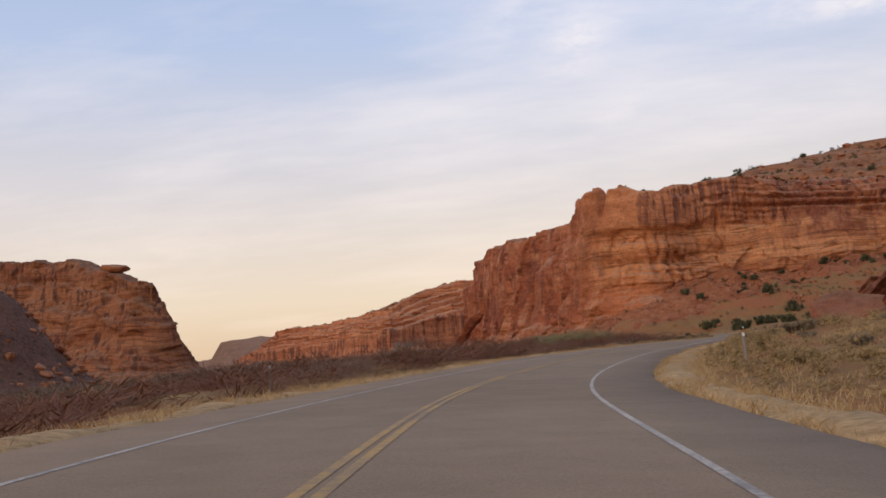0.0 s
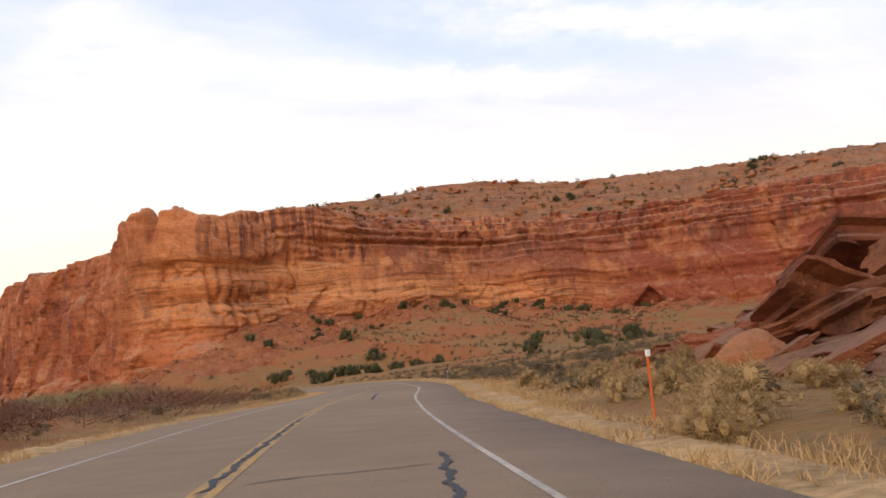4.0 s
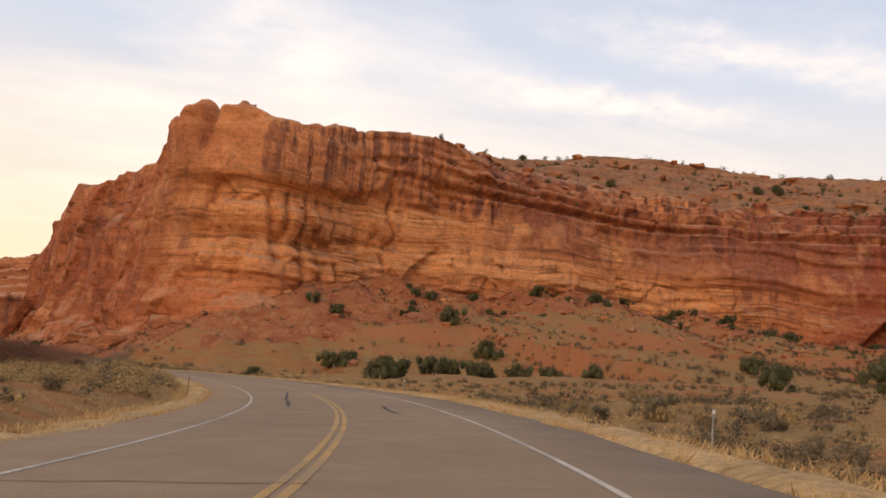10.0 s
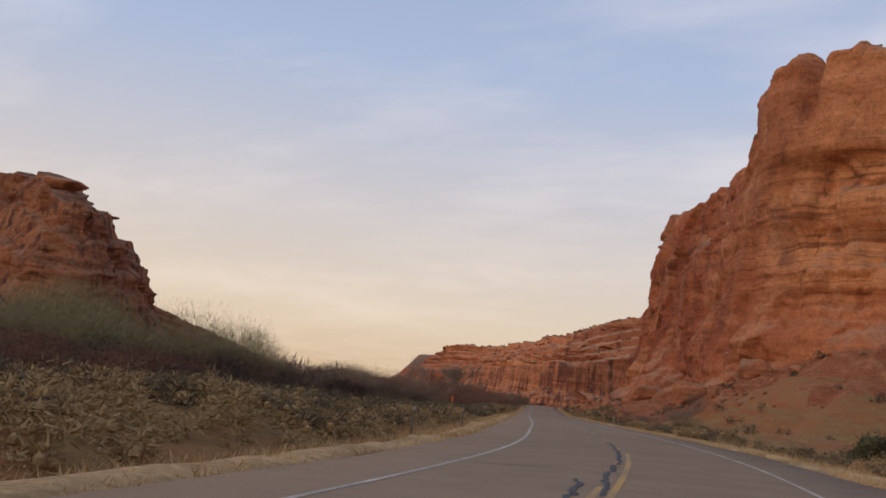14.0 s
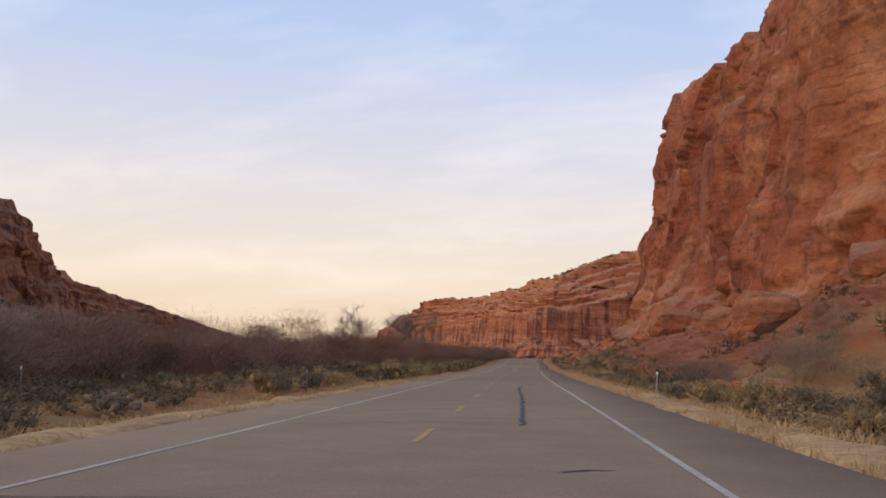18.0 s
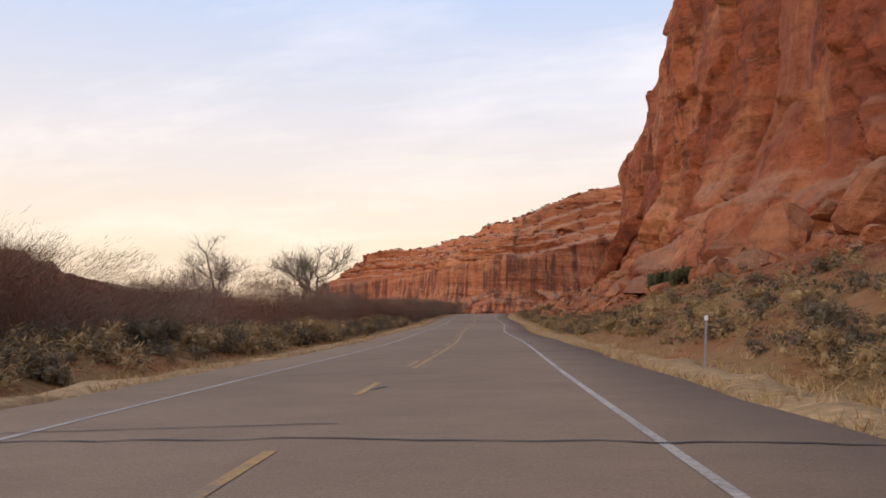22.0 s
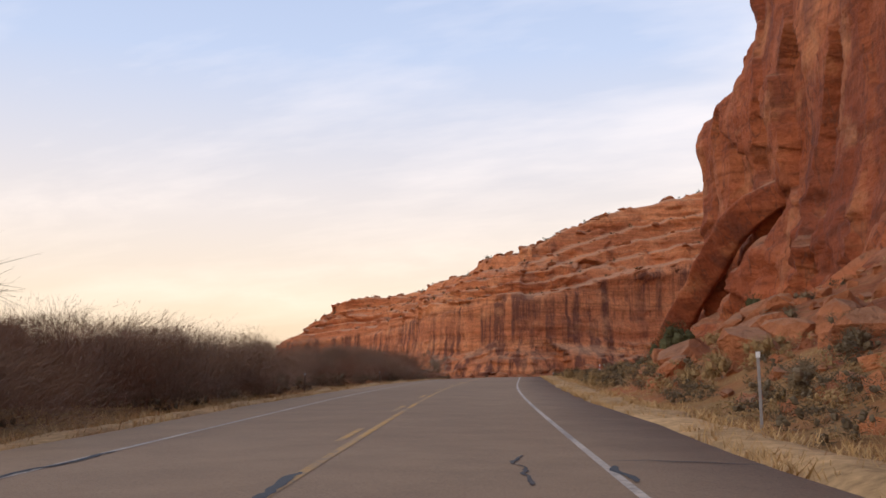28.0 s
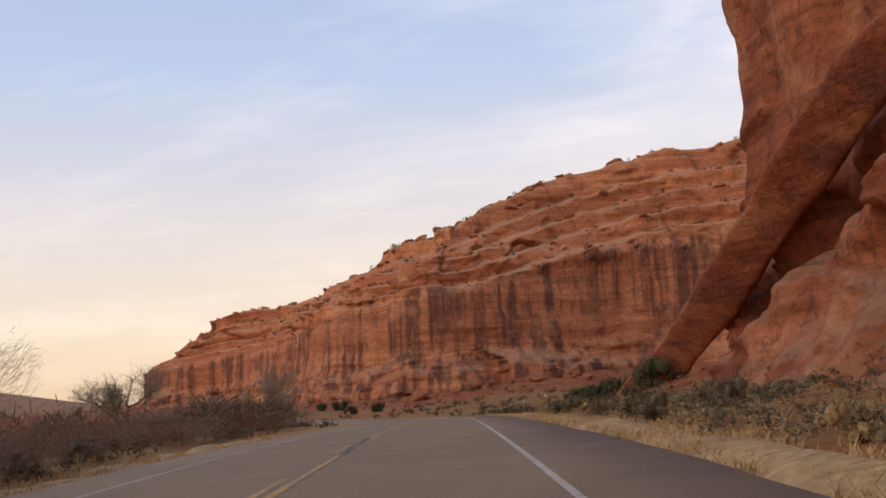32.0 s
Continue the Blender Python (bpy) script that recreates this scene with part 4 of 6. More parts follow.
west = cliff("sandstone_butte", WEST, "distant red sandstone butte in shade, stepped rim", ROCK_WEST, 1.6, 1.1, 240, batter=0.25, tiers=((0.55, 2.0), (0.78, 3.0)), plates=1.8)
bluff = cliff("rock_outcrop", BLUFF[::-1], "low ledgy red rock outcrop beside the road", ROCK_DARK, 0.45, 0.28, 340, batter=0.45, flute=0.8, ledge=1.3, cap=7, under=3, plates=1.3, least=0.5)


# ---- rocks ----
rng = np.random.default_rng(7)


def off_road(x, y, by=8.8):
    """Which places lie clear of the asphalt."""
    return nearest(np.stack([np.ravel(x), np.ravel(y)], 1), CENTRE)[1] > by


def rock_mesh(name, seed, mat, cuts=9, sub=3):
    """A broken block: a ball cut by planes, with worn edges and a rough skin. About 1 m across, its base a little under z = 0."""
    r = np.random.default_rng(seed)
    bm = bmesh.new()
    bmesh.ops.create_icosphere(bm, subdivisions=sub, radius=0.75)
    v = np.array([x.co[:] for x in bm.verts])
    for _ in range(cuts):
        n = r.normal(size=3)
        n /= np.linalg.norm(n)
        d = r.uniform(0.30, 0.52)
        over = v @ n - d
        v -= np.where(over > 0, over * 0.93, 0)[:, None] * n
    v *= r.uniform(0.75, 1.2, 3)
    v *= (1 + 0.16 * (fbm(v[:, 0] * 4 + seed, v[:, 1] * 4, v[:, 2] * 4, seed, 3) - 0.5))[:, None]
    v[:, 2] += 0.30
    for x, p in zip(bm.verts, v):
        x.co = p
    me = bpy.data.meshes.new(name)
    bm.to_mesh(me)
    bm.free()
    me.materials.append(mat)
    me.polygons.foreach_set("use_smooth", np.full(len(me.polygons), False))
    return me


BLOCKS = [rock_mesh("boulder", 100 + k, ROCK_BLOCK) for k in range(7)]


def put_boulder(x, y, size, label="fallen red sandstone boulder on the scree", k=None, flat=1.0, group="fallen boulders"):
    k = int(rng.integers(len(BLOCKS))) if k is None else k
    ob = new("boulder", BLOCKS[k])
    ob.matrix_world = pose(x, y, float(gz(x, y)) - 0.12 * size, rng.uniform(-12, 12), rng.uniform(-12, 12), rng.uniform(0, 360)) @ Matrix.Diagonal((size, size * rng.uniform(0.7, 1.1), size * flat * rng.uniform(0.6, 0.95), 1))
    return tagged(ob, label, "boulder", group)


def beside(line, n, near, far, lo, hi):
    """Random places on the open side of a cliff line, between two stations."""
    c = curve(line, 1.0)
    t = np.gradient(c[:, :2], axis=0)
    t /= np.linalg.norm(t, axis=1)[:, None]
    keep = np.where((c[:, 1] >= lo) & (c[:, 1] <= hi))[0]
    k = rng.choice(keep, n)
    d = rng.uniform(near, far, n)
    x, y = c[k, 0] - t[k, 1] * d, c[k, 1] + t[k, 0] * d
    m = off_road(x, y)
    return x[m], y[m]


put_boulder(3.5, 423, 7.0, "house-sized cut sandstone block at the cliff foot", 1)
put_boulder(-9.5, 447, 6.0, "smooth trapezoid sandstone block above the sagebrush", 5, 0.9)
put_boulder(-6, 447, 4.5, k=0)
put_boulder(-17, 462, 4.0, k=6)
put_boulder(-2, 431, 5.0, k=2)
put_boulder(12, 427, 5.5, k=3)
for x, y, size, k in ((-12, 472, 4.0, 1), (-15.5, 483, 4.2, 5), (-21, 497, 3.4, 0), (-24.5, 509, 2.5, 2), (-30, 520, 2.5, 4), (-9.5, 462, 4.5, 6), (-18, 490, 3.8, 3), (-27, 502, 3.2, 1), (-33, 541, 2.6, 5)):
    put_boulder(x, y, size, "large angular sandstone block fallen at the cliff foot", k, 0.9)
for lo, hi, n, a, b, big in ((444, 524, 95, 3, 20, 3.0), (545, 716, 70, 2, 9, 1.1)):
    for x, y in zip(*beside(BUTTE, n, a, b, lo, hi)):
        put_boulder(x, y, big * rng.uniform(0.25, 1.0) ** 1.6 + 0.35)
for x, y in zip(*beside(BUTTE[3:13], 40, 6, 30, 430, 485)):
    put_boulder(x, y, rng.uniform(0.8, 2.6))
for x, y in zip(*beside(FAR[3:11], 24, 5, 18, 815, 952)):
    put_boulder(x, y, rng.uniform(1.2, 3.5))
for x, y in zip(*beside(BLUFF, 26, 2, 8, 80, 140)):
    put_boulder(x, y, rng.uniform(0.4, 1.3), "dark red rock broken from the outcrop")



def treads(ob, n, least, x0, x1):
    """Random places on the level steps of a cliff."""
    spots = np.array([q.center[:] for q in ob.data.polygons if q.normal[2] > 0.72 and q.center[2] > least and x0 < q.center[0] < x1])
    return spots[rng.choice(len(spots), n)].T


def block_field(name, label, groups):
    """Many broken blocks as one sheet of rubble."""
    v0 = [(np.array([v.co[:] for v in me.vertices]), np.array([q.vertices[:] for q in me.polygons])) for me in [rock_mesh("rubble", 160 + k, ROCK_BLOCK, 8, 2) for k in range(5)]]
    soup = Soup()
    for place, lo, hi, flat in groups:
        xs, ys = place[:2]
        for x, y, z in zip(xs, ys, place[2] if len(place) == 3 else gz(xs, ys)):
            v, f = v0[int(rng.integers(5))]
            q = np.array(Euler(rng.uniform(-0.3, 0.3, 2).tolist() + [rng.uniform(0, 6)]).to_matrix())
            s = lo + (hi - lo) * rng.uniform() ** 2.0
            soup.put((v * (s, s * rng.uniform(0.7, 1.1), s * flat)) @ q.T + (x, y, z - 0.1 * s), f)
    tagged(new(name, soup.mesh(name, ROCK_BLOCK, False)), label, "rocks", kind="stuff")


block_field("rim_blocks", "weathered sandstone blocks along the cliff tops", ((beside(BUTTE[3:11], 420, -110, -26, 400, 485), 1.5, 6.0, 0.45), (beside(BUTTE[1:5], 120, -110, -26, 200, 460), 1.5, 6.0, 0.45), (treads(butte, 240, 62, 75, 320), 1.2, 4.5, 0.5), (treads(far_cliff, 620, 20, -345, -40), 0.9, 4.0, 0.5), (beside(FAR[2:11], 70, -60, -41, 815, 955), 1.2, 4.5, 0.5), (treads(butte, 60, 52, -90, 30), 0.8, 2.4, 0.6)))
block_field("scree_blocks", "broken sandstone rubble on the scree slope", ((beside(BUTTE[11:], 330, 2, 25, 440, 575), 0.5, 2.4, 0.8), (beside(BUTTE[11:], 120, 2, 18, 575, 716), 0.3, 1.0, 0.7), (beside(BUTTE[3:13], 420, 4, 80, 430, 485), 0.5, 2.6, 0.7)))

pick = np.random.default_rng(19)
around, out_by = pick.uniform(0, 2 * np.pi, 420), 56 * np.sqrt(pick.uniform(0, 1, 420))
block_field("talus_blocks", "broken dark red blocks on the rubble mound", (((-215 + out_by * np.cos(around), 275 + out_by * np.sin(around)), 0.8, 4.5, 0.7),))

# stones of the scree, too many to count
stones = Soup()
cube = np.array([(a, b, c) for a in (-1, 1) for b in (-1, 1) for c in (-1, 1)], float)
box = [(0, 1, 3, 2), (4, 6, 7, 5), (0, 4, 5, 1), (2, 3, 7, 6), (0, 2, 6, 4), (1, 5, 7, 3)]
for line, lo, hi, n, a, b, s in ((BUTTE, 435, 716, 6500, 3, 26, 0.7), (BUTTE[3:13], 430, 485, 900, 4, 50, 0.9), (FAR[3:11], 815, 955, 500, 4, 24, 1.1)):
    xs, ys = beside(line, n, a, b, lo, hi)
    for x, y, z in zip(xs, ys, gz(xs, ys)):
        q = np.array(Euler(rng.uniform(0, 6, 3)).to_matrix())
        v = (cube * rng.uniform(0.5, 1, (8, 3)) * 0.5) @ q.T * s * rng.uniform(0.25, 1.0) ** 1.5
        stones.put(v + (x, y, z + 0.05), box)
tagged(new("scree_stones", stones.mesh("scree_stones", ROCK_BLOCK, False)), "loose red stones scattered on the scree", "stones", kind="stuff")

# tumbled slabs of the outcrop, dipping to the north
def slab_mesh(name, seed, mat):
    """A broken plate of rock, 1 m each way: a box with chopped corners, split edges and a rough skin."""
    r = np.random.default_rng(seed)
    bm = bmesh.new()
    bmesh.ops.create_cube(bm, size=1.0)
    bmesh.ops.subdivide_edges(bm, edges=bm.edges[:], cuts=9, use_grid_fill=True)
    v = np.array([x.co[:] for x in bm.verts])
    for _ in range(7):
        n = r.normal(size=3) * (1, 1, 0.35)
        n /= np.linalg.norm(n)
        over = v @ n - r.uniform(0.34, 0.52)
        v -= np.where(over > 0, over * 0.96, 0)[:, None] * n
    layer = np.clip(((v[:, 2] + 0.5) * 4.99).astype(int), 0, 4)
    v[:, :2] = v[:, :2] * r.uniform(0.87, 1.03, 5)[layer][:, None] + r.normal(size=(5, 2))[layer] * 0.035
    v *= (1 + 0.10 * (fbm(v[:, 0] * 5 + seed, v[:, 1] * 5, v[:, 2] * 3, seed, 4) - 0.5))[:, None]
    for x, p in zip(bm.verts, v):
        x.co = p
    me = bpy.data.meshes.new(name)
    bm.to_mesh(me)
    bm.free()
    me.materials.append(mat)
    return me


SLABS = [slab_mesh("tilted_rock", 300 + k, ROCK_DARK) for k in range(6)]
LOWER_ROCKS = (
    (31.5, 66.0, 6.0, 7.5, 5.5, 3.6, 4, -20, -70), (29.6, 70.6, 4.1, 11, 5.5, 1.7, -4, -33, -74), (28.2, 75.2, 2.1, 7, 4.5, 1.5, 4, -30, -80), (35.5, 60.5, 8.6, 9, 6, 3.0, 8, -28, -66),
    (40, 55.5, 10.6, 10, 7, 3.2, 5, -24, -60), (30.5, 60.5, 4.8, 5, 4, 3.0, 15, 12, -40), (28.0, 62.5, 3.0, 5.5, 4, 2.2, 8, -42, -70), (34.0, 70.5, 7.2, 9, 6, 1.9, 2, -26, -72),
    (31.6, 79, 3.9, 10, 5.5, 1.5, -3, -22, -84),
)
MIDDLE_ROCKS = (
    (30.6, 84, 3.0, 9, 5, 1.3, 2, -18, -92), (32.8, 89.5, 3.1, 9, 5.5, 1.4, -5, -19, -104), (35.0, 95, 2.7, 8, 5, 1.2, 3, -15, -112), (38.0, 101.5, 2.3, 7, 5, 1.2, -2, -14, -118),
    (38.5, 88, 6.0, 10, 7, 2.0, 3, -20, -100), (42.5, 97, 5.6, 10, 7, 2.0, -2, -16, -110), (38.5, 77, 8.0, 10, 7, 2.2, 3, -24, -85), (43, 68, 10.6, 10, 7, 2.6, -4, -24, -74),
    (46.5, 86, 9.2, 11, 8, 2.2, 3, -18, -96),
)
UPPER_ROCKS = (
    (29.4, 91.5, 1.5, 4, 3, 1.8, 12, -20, -60), (31.5, 98, 1.4, 4.5, 3, 1.5, -8, -24, -100), (26.6, 80, 1.5, 4.0, 3, 2.0, 10, -26, -70), (26.2, 70, 1.6, 4.5, 3.2, 2.2, -6, -30, -60),
    (34.5, 105.5, 1.5, 4, 3, 1.4, 5, -18, -120), (25.6, 58, 1.8, 5, 3.6, 2.4, 5, -15, -50), (36, 83, 5.4, 8, 5, 1.4, 0, -24, -90),
)
for k, (x, y, z, a, b, c, rx, ry, rz) in enumerate(LOWER_ROCKS + MIDDLE_ROCKS + UPPER_ROCKS):
    ob = new("tilted_rock", SLABS[k % 6])
    ob.matrix_world = pose(x, y, z, rx * 2, 0.8 * ry, rz) @ Matrix.Diagonal((a * 0.85, b, c, 1))
    tagged(ob, "tilted dark red sandstone slab tumbled on the outcrop", "rock", "tumbled slabs")
for k in range(90):
    y = rng.uniform(56, 106)
    x = np.interp(y, (56, 66, 74, 84, 94, 106), (38, 31, 28, 29, 32.5, 37)) + rng.uniform(-3.5, 9)
    up = max(float(gz(x, y)), np.interp(x - np.interp(y, (56, 66, 74, 84, 94, 106), (38, 31, 28, 29, 32.5, 37)), (-2, 0, 9), (0, 0.55, 1.25)) * np.interp(y, (56, 66, 74, 84, 94, 106), (9, 6.6, 4.8, 4.0, 3.2, 2.4)))
    size = rng.uniform(0.8, 2.6)
    ob = new("tilted_rock", SLABS[k % 6])
    ob.matrix_world = pose(x, y, up + 0.1, rng.uniform(-15, 15), rng.uniform(-36, -8), rng.uniform(-120, -50)) @ Matrix.Diagonal((size * 1.5, size, size * rng.uniform(0.22, 0.6), 1))
    tagged(ob, "small broken red slab on the outcrop", "rock", "outcrop rocks")
BLOCKS.append(rock_mesh("boulder", 103, ROCK_DARK))
put_boulder(25.0, 64.0, 6.0, "large smooth brown boulder below the outcrop", 7, 0.85, "outcrop boulders")
put_boulder(27.0, 86.0, 2.2, "dark red rock broken from the outcrop", 2, 0.8, "outcrop boulders")

# smooth slab that leans on the nose of the cliff, with a dark gap behind it
line = curve([(-101.4, 728.1, -4.7), (-98.1, 722.1, -1.3), (-90.8, 708.9, 5.8), (-83.5, 695.6, 13.8), (-76.0, 682.0, 21.5), (-71.5, 676.5, 25.0), (-65.0, 673.5, 27.5), (-57.0, 672.0, 28.5)], 0.5)
wide = np.interp(np.linspace(0, 1, len(line)), (0, 0.12, 0.6, 0.9, 1), (3.4, 2.8, 2.6, 2.6, 2.4)) * (0.8 + 0.4 * fbm(np.linspace(0, 6, len(line)), 0 * line[:, 0], 0, 83, 3))
side = np.array((-0.8, 0.1, 0.58))
side = side / np.linalg.norm(side)
out = np.cross(side, (0.4, -0.55, 0.73))
out /= np.linalg.norm(out)
ang = np.linspace(0, 2 * np.pi, 41)[:-1]
ca, sa = np.sign(np.cos(ang)) * np.abs(np.cos(ang)) ** 0.36, np.sign(np.sin(ang)) * np.abs(np.sin(ang)) ** 0.36
P = line[:, None] + wide[:, None, None] * (ca[None, :, None] * side + 0.46 * sa[None, :, None] * out)
P = P + 1.2 * (fbm(P[..., 0] / 5, P[..., 1] / 5, P[..., 2] / 5, 81, 4) - 0.5)[..., None] * (ca[None, :, None] * side + sa[None, :, None] * out)
f = [(r * 40 + q, r * 40 + (q + 1) % 40, (r + 1) * 40 + (q + 1) % 40, (r + 1) * 40 + q) for r in range(len(line) - 1) for q in range(40)]
tagged(new("leaning_rock", mesh_from("leaning_rock", P.reshape(-1, 3), f, ROCK)), "tan-red sandstone slab leaning on the cliff nose", "rock")

# balanced rock on the western butte
bal = new("balanced_rock", BLOCKS[4])
bal.matrix_world = pose(-267.1, 516.7, 62.6, 0, 8, 20) @ Matrix.Diagonal((15, 11, 6.5, 1))
tagged(bal, "flat-topped balanced rock on the butte's rim", "boulder")


# ---- plants ----
def leafy(seed, n, radius, height, leaf, lumps=11, sit=0.1, full=0.52, ball=(8, 6)):
    """Many small leaf blades in an uneven, lumpy dome with gaps."""
    r = np.random.default_rng(seed)
    mid = r.normal(size=(lumps, 3)) * (0.42, 0.42, 0.25) + (0, 0, 0.5)
    mid[:, 2] = np.clip(mid[:, 2], 0.2, 0.8)
    rad = r.uniform(0.2, 0.42, lumps)
    k = r.integers(0, lumps, n)
    way = r.normal(size=(n, 3))
    way /= np.linalg.norm(way, axis=1)[:, None]
    c = mid[k] + way * (rad[k] * r.uniform(0.2, 1.0, n) ** 0.5 * r.uniform(0.9, 1.15, n))[:, None]
    c[:, 2] = np.abs(c[:, 2]) + sit * 0.5
    c *= (radius, radius, height)
    a = r.normal(size=(n, 3)) * 0.55 + way + (0, 0, 0.35)
    a /= np.linalg.norm(a, axis=1)[:, None]
    b = np.cross(a, r.normal(size=(n, 3)))
    b /= np.linalg.norm(b, axis=1)[:, None]
    s = leaf * r.uniform(0.6, 1.3, n)[:, None]
    v = np.stack([c - b * s * 0.26, c + b * s * 0.26, c + a * s * 2.3 + b * s * 0.10, c + a * s * 2.3 - b * s * 0.10], 1)
    vs, fs, m = [v.reshape(-1, 3)], [np.arange(4 * n).reshape(n, 4)], 4 * n
    # close-set twigs and old leaves inside each lump
    th, ph = np.meshgrid(np.linspace(0, 2 * np.pi, ball[0]), np.linspace(0.05, np.pi - 0.05, ball[1]), indexing="ij")
    sphere = np.stack([np.cos(th) * np.sin(ph), np.sin(th) * np.sin(ph), np.cos(ph)], -1).reshape(-1, 3)
    for p, q in zip(mid, rad):
        d = sphere * (1 + 0.9 * (vnoise(sphere[:, 0] * 2.2 + p[0] * 9, sphere[:, 1] * 2.2, sphere[:, 2] * 2.2, seed) - 0.5))[:, None]
        w = (p + d * q * full) * (radius, radius, height)
        w[:, 2] = np.maximum(w[:, 2], 0.0)
        vs.append(w)
        fs.append(grid_faces(*ball) + m)
        m += len(w)
    return np.vstack(vs), np.vstack(fs)


def twiggy(seed, n, radius, height, thick, sides=3, segs=3, droop=0.15):
    """Bare stems that fan out from the ground and fork."""
    r = np.random.default_rng(seed)
    soup = Soup()
    for _ in range(n):
        a, lean = r.uniform(0, 6.283), r.uniform(0.05, 1.0) ** 0.8
        base = np.array([np.cos(a), np.sin(a), 0]) * r.uniform(0, 0.45) * radius
        tip = np.array([np.cos(a) * lean * radius, np.sin(a) * lean * radius, height * r.uniform(0.55, 1.0) * (1 - 0.35 * lean**2)])
        bend = r.normal(size=3) * 0.10 * height
        t = np.linspace(0, 1, segs)[:, None]
        p = base + (tip - base) * t + bend * (t * (1 - t)) * 2
        tube(soup, p, np.linspace(thick, thick * 0.3, segs), sides)
        if r.uniform() < 0.8:
            q = p[segs // 2]
            e = q + (tip - q) * r.uniform(0.5, 0.9) + r.normal(size=3) * 0.16 * height
            tube(soup, np.stack([q, (q + e) / 2 + r.normal(size=3) * 0.03 * height, e]), [thick * 0.6, thick * 0.4, thick * 0.2], sides)
    return soup


def root_crown(seed):
    """The short woody base of a shrub."""
    r = np.random.default_rng(seed)
    soup = Soup()
    p = np.array([(0, 0, -0.08), (0, 0, 0.1), (0, 0, 0.3), (0, 0, 0.55)]) + np.c_[r.normal(size=(4, 2)) * 0.05, np.zeros(4)]
    tube(soup, p, [0.06, 0.045, 0.03, 0.01], 5)
    return soup


SHRUBS = {}


def shrub_kind(key, leaf_mat, stem_mat, kinds, n, leaf, stems, name, label, category):
    protos = []
    for k in range(kinds):
        v, f = leafy(500 + 31 * k + len(key), n, 0.62, 1.0, leaf, 20, full=0.62) if "juniper" in key else leafy(500 + 31 * k + len(key), n, 0.62, 1.0, leaf, 16, full=0.50)
        protos.append((mesh_from("foliage", v, f, leaf_mat, False), root_crown(800 + k).mesh("stem", stem_mat)))
    SHRUBS[key] = (protos, name, label, category)


shrub_kind("sage", SAGE, TWIG, 5, 2600, 0.030, 12, "sagebrush", "grey-green sagebrush clump on dry soil", "shrub")
shrub_kind("rabbit", RABBIT, TWIG, 4, 2600, 0.032, 12, "rabbitbrush", "straw-coloured dry rabbitbrush clump", "shrub")
shrub_kind("far_juniper", JUNIPER, BARK, 3, 600, 0.055, 6, "juniper_bush", "dark juniper bush on the cliff top", "bush")
shrub_kind("juniper", JUNIPER, BARK, 5, 2600, 0.030, 10, "juniper_bush", "dark green rounded juniper bush", "bush")


def put_shrub(key, x, y, size, tall=1.0, group="", label=""):
    protos, name, said, category = SHRUBS[key]
    k = int(rng.integers(len(protos)))
    ob = thing(name, label or said, category, group or key + " clumps")
    ob.matrix_world = pose(x, y, float(gz(x, y)) - 0.06 * size, 0, 0, rng.uniform(0, 360)) @ Matrix.Diagonal((size, size, size * tall, 1))
    part("foliage", protos[k][0], ob)
    part("stem", protos[k][1], ob, "short grey woody base")
    return ob


def strip(n, s0, s1, a, b):
    """Random places beside the road, more of them near it."""
    s = rng.uniform(s0, s1, n)
    near, far = (a, b) if abs(a) < abs(b) else (b, a)
    lat = near + (far - near) * rng.uniform(0, 1, n) ** 1.3
    p = on_road(s, lat - 0.9 * np.sign(lat))
    m = off_road(p[:, 0], p[:, 1], 7.3)
    return p[m, 0], p[m, 1]


# near clumps, one by one
CLUMPS_SOUTH = (
    ("rabbit", 24, 10, 70, 8.6, 16, 0.5, 0.95), ("rabbit", 50, 60, 130, 8.8, 14, 0.6, 1.15), ("sage", 26, 30, 130, 9.0, 16, 0.6, 1.1), ("sage", 46, 140, 250, 9.4, 24, 0.7, 1.5), ("rabbit", 26, 140, 250, 9.0, 22, 0.6, 1.2),
    ("sage", 16, 100, 260, -24, -9, 0.6, 1.2), ("sage", 24, 281, 345, -20, -10, 0.7, 1.2), ("rabbit", 28, 270, 345, -14, -8, 0.6, 1.1), ("sage", 30, 345, 420, -18, -8.6, 0.7, 1.4), ("rabbit", 14, 345, 420, -12, -8, 0.7, 1.2),
)
CLUMPS_NORTH = (
    ("sage", 44, 415, 545, -13, -8.4, 0.9, 1.6), ("rabbit", 40, 415, 545, -12, -8.0, 0.9, 1.7), ("sage", 20, 545, 690, -11, -7.9, 0.7, 1.3), ("rabbit", 20, 340, 410, 8.4, 12, 0.7, 1.4), ("sage", 24, 340, 420, 8.8, 15, 0.7, 1.4),
    ("rabbit", 60, 405, 570, 8.2, 11.5, 0.7, 1.2), ("sage", 36, 405, 570, 8.4, 13, 0.6, 1.1), ("sage", 34, 575, 700, 8.8, 20, 0.8, 1.5), ("rabbit", 20, 575, 700, 8.4, 14, 0.7, 1.3),
)
for key, n, s0, s1, a, b, lo, hi in CLUMPS_SOUTH + CLUMPS_NORTH:
    for x, y in zip(*strip(n, s0, s1, a, b)):
        put_shrub(key, x, y, rng.uniform(lo, hi), rng.uniform(0.5, 0.8))
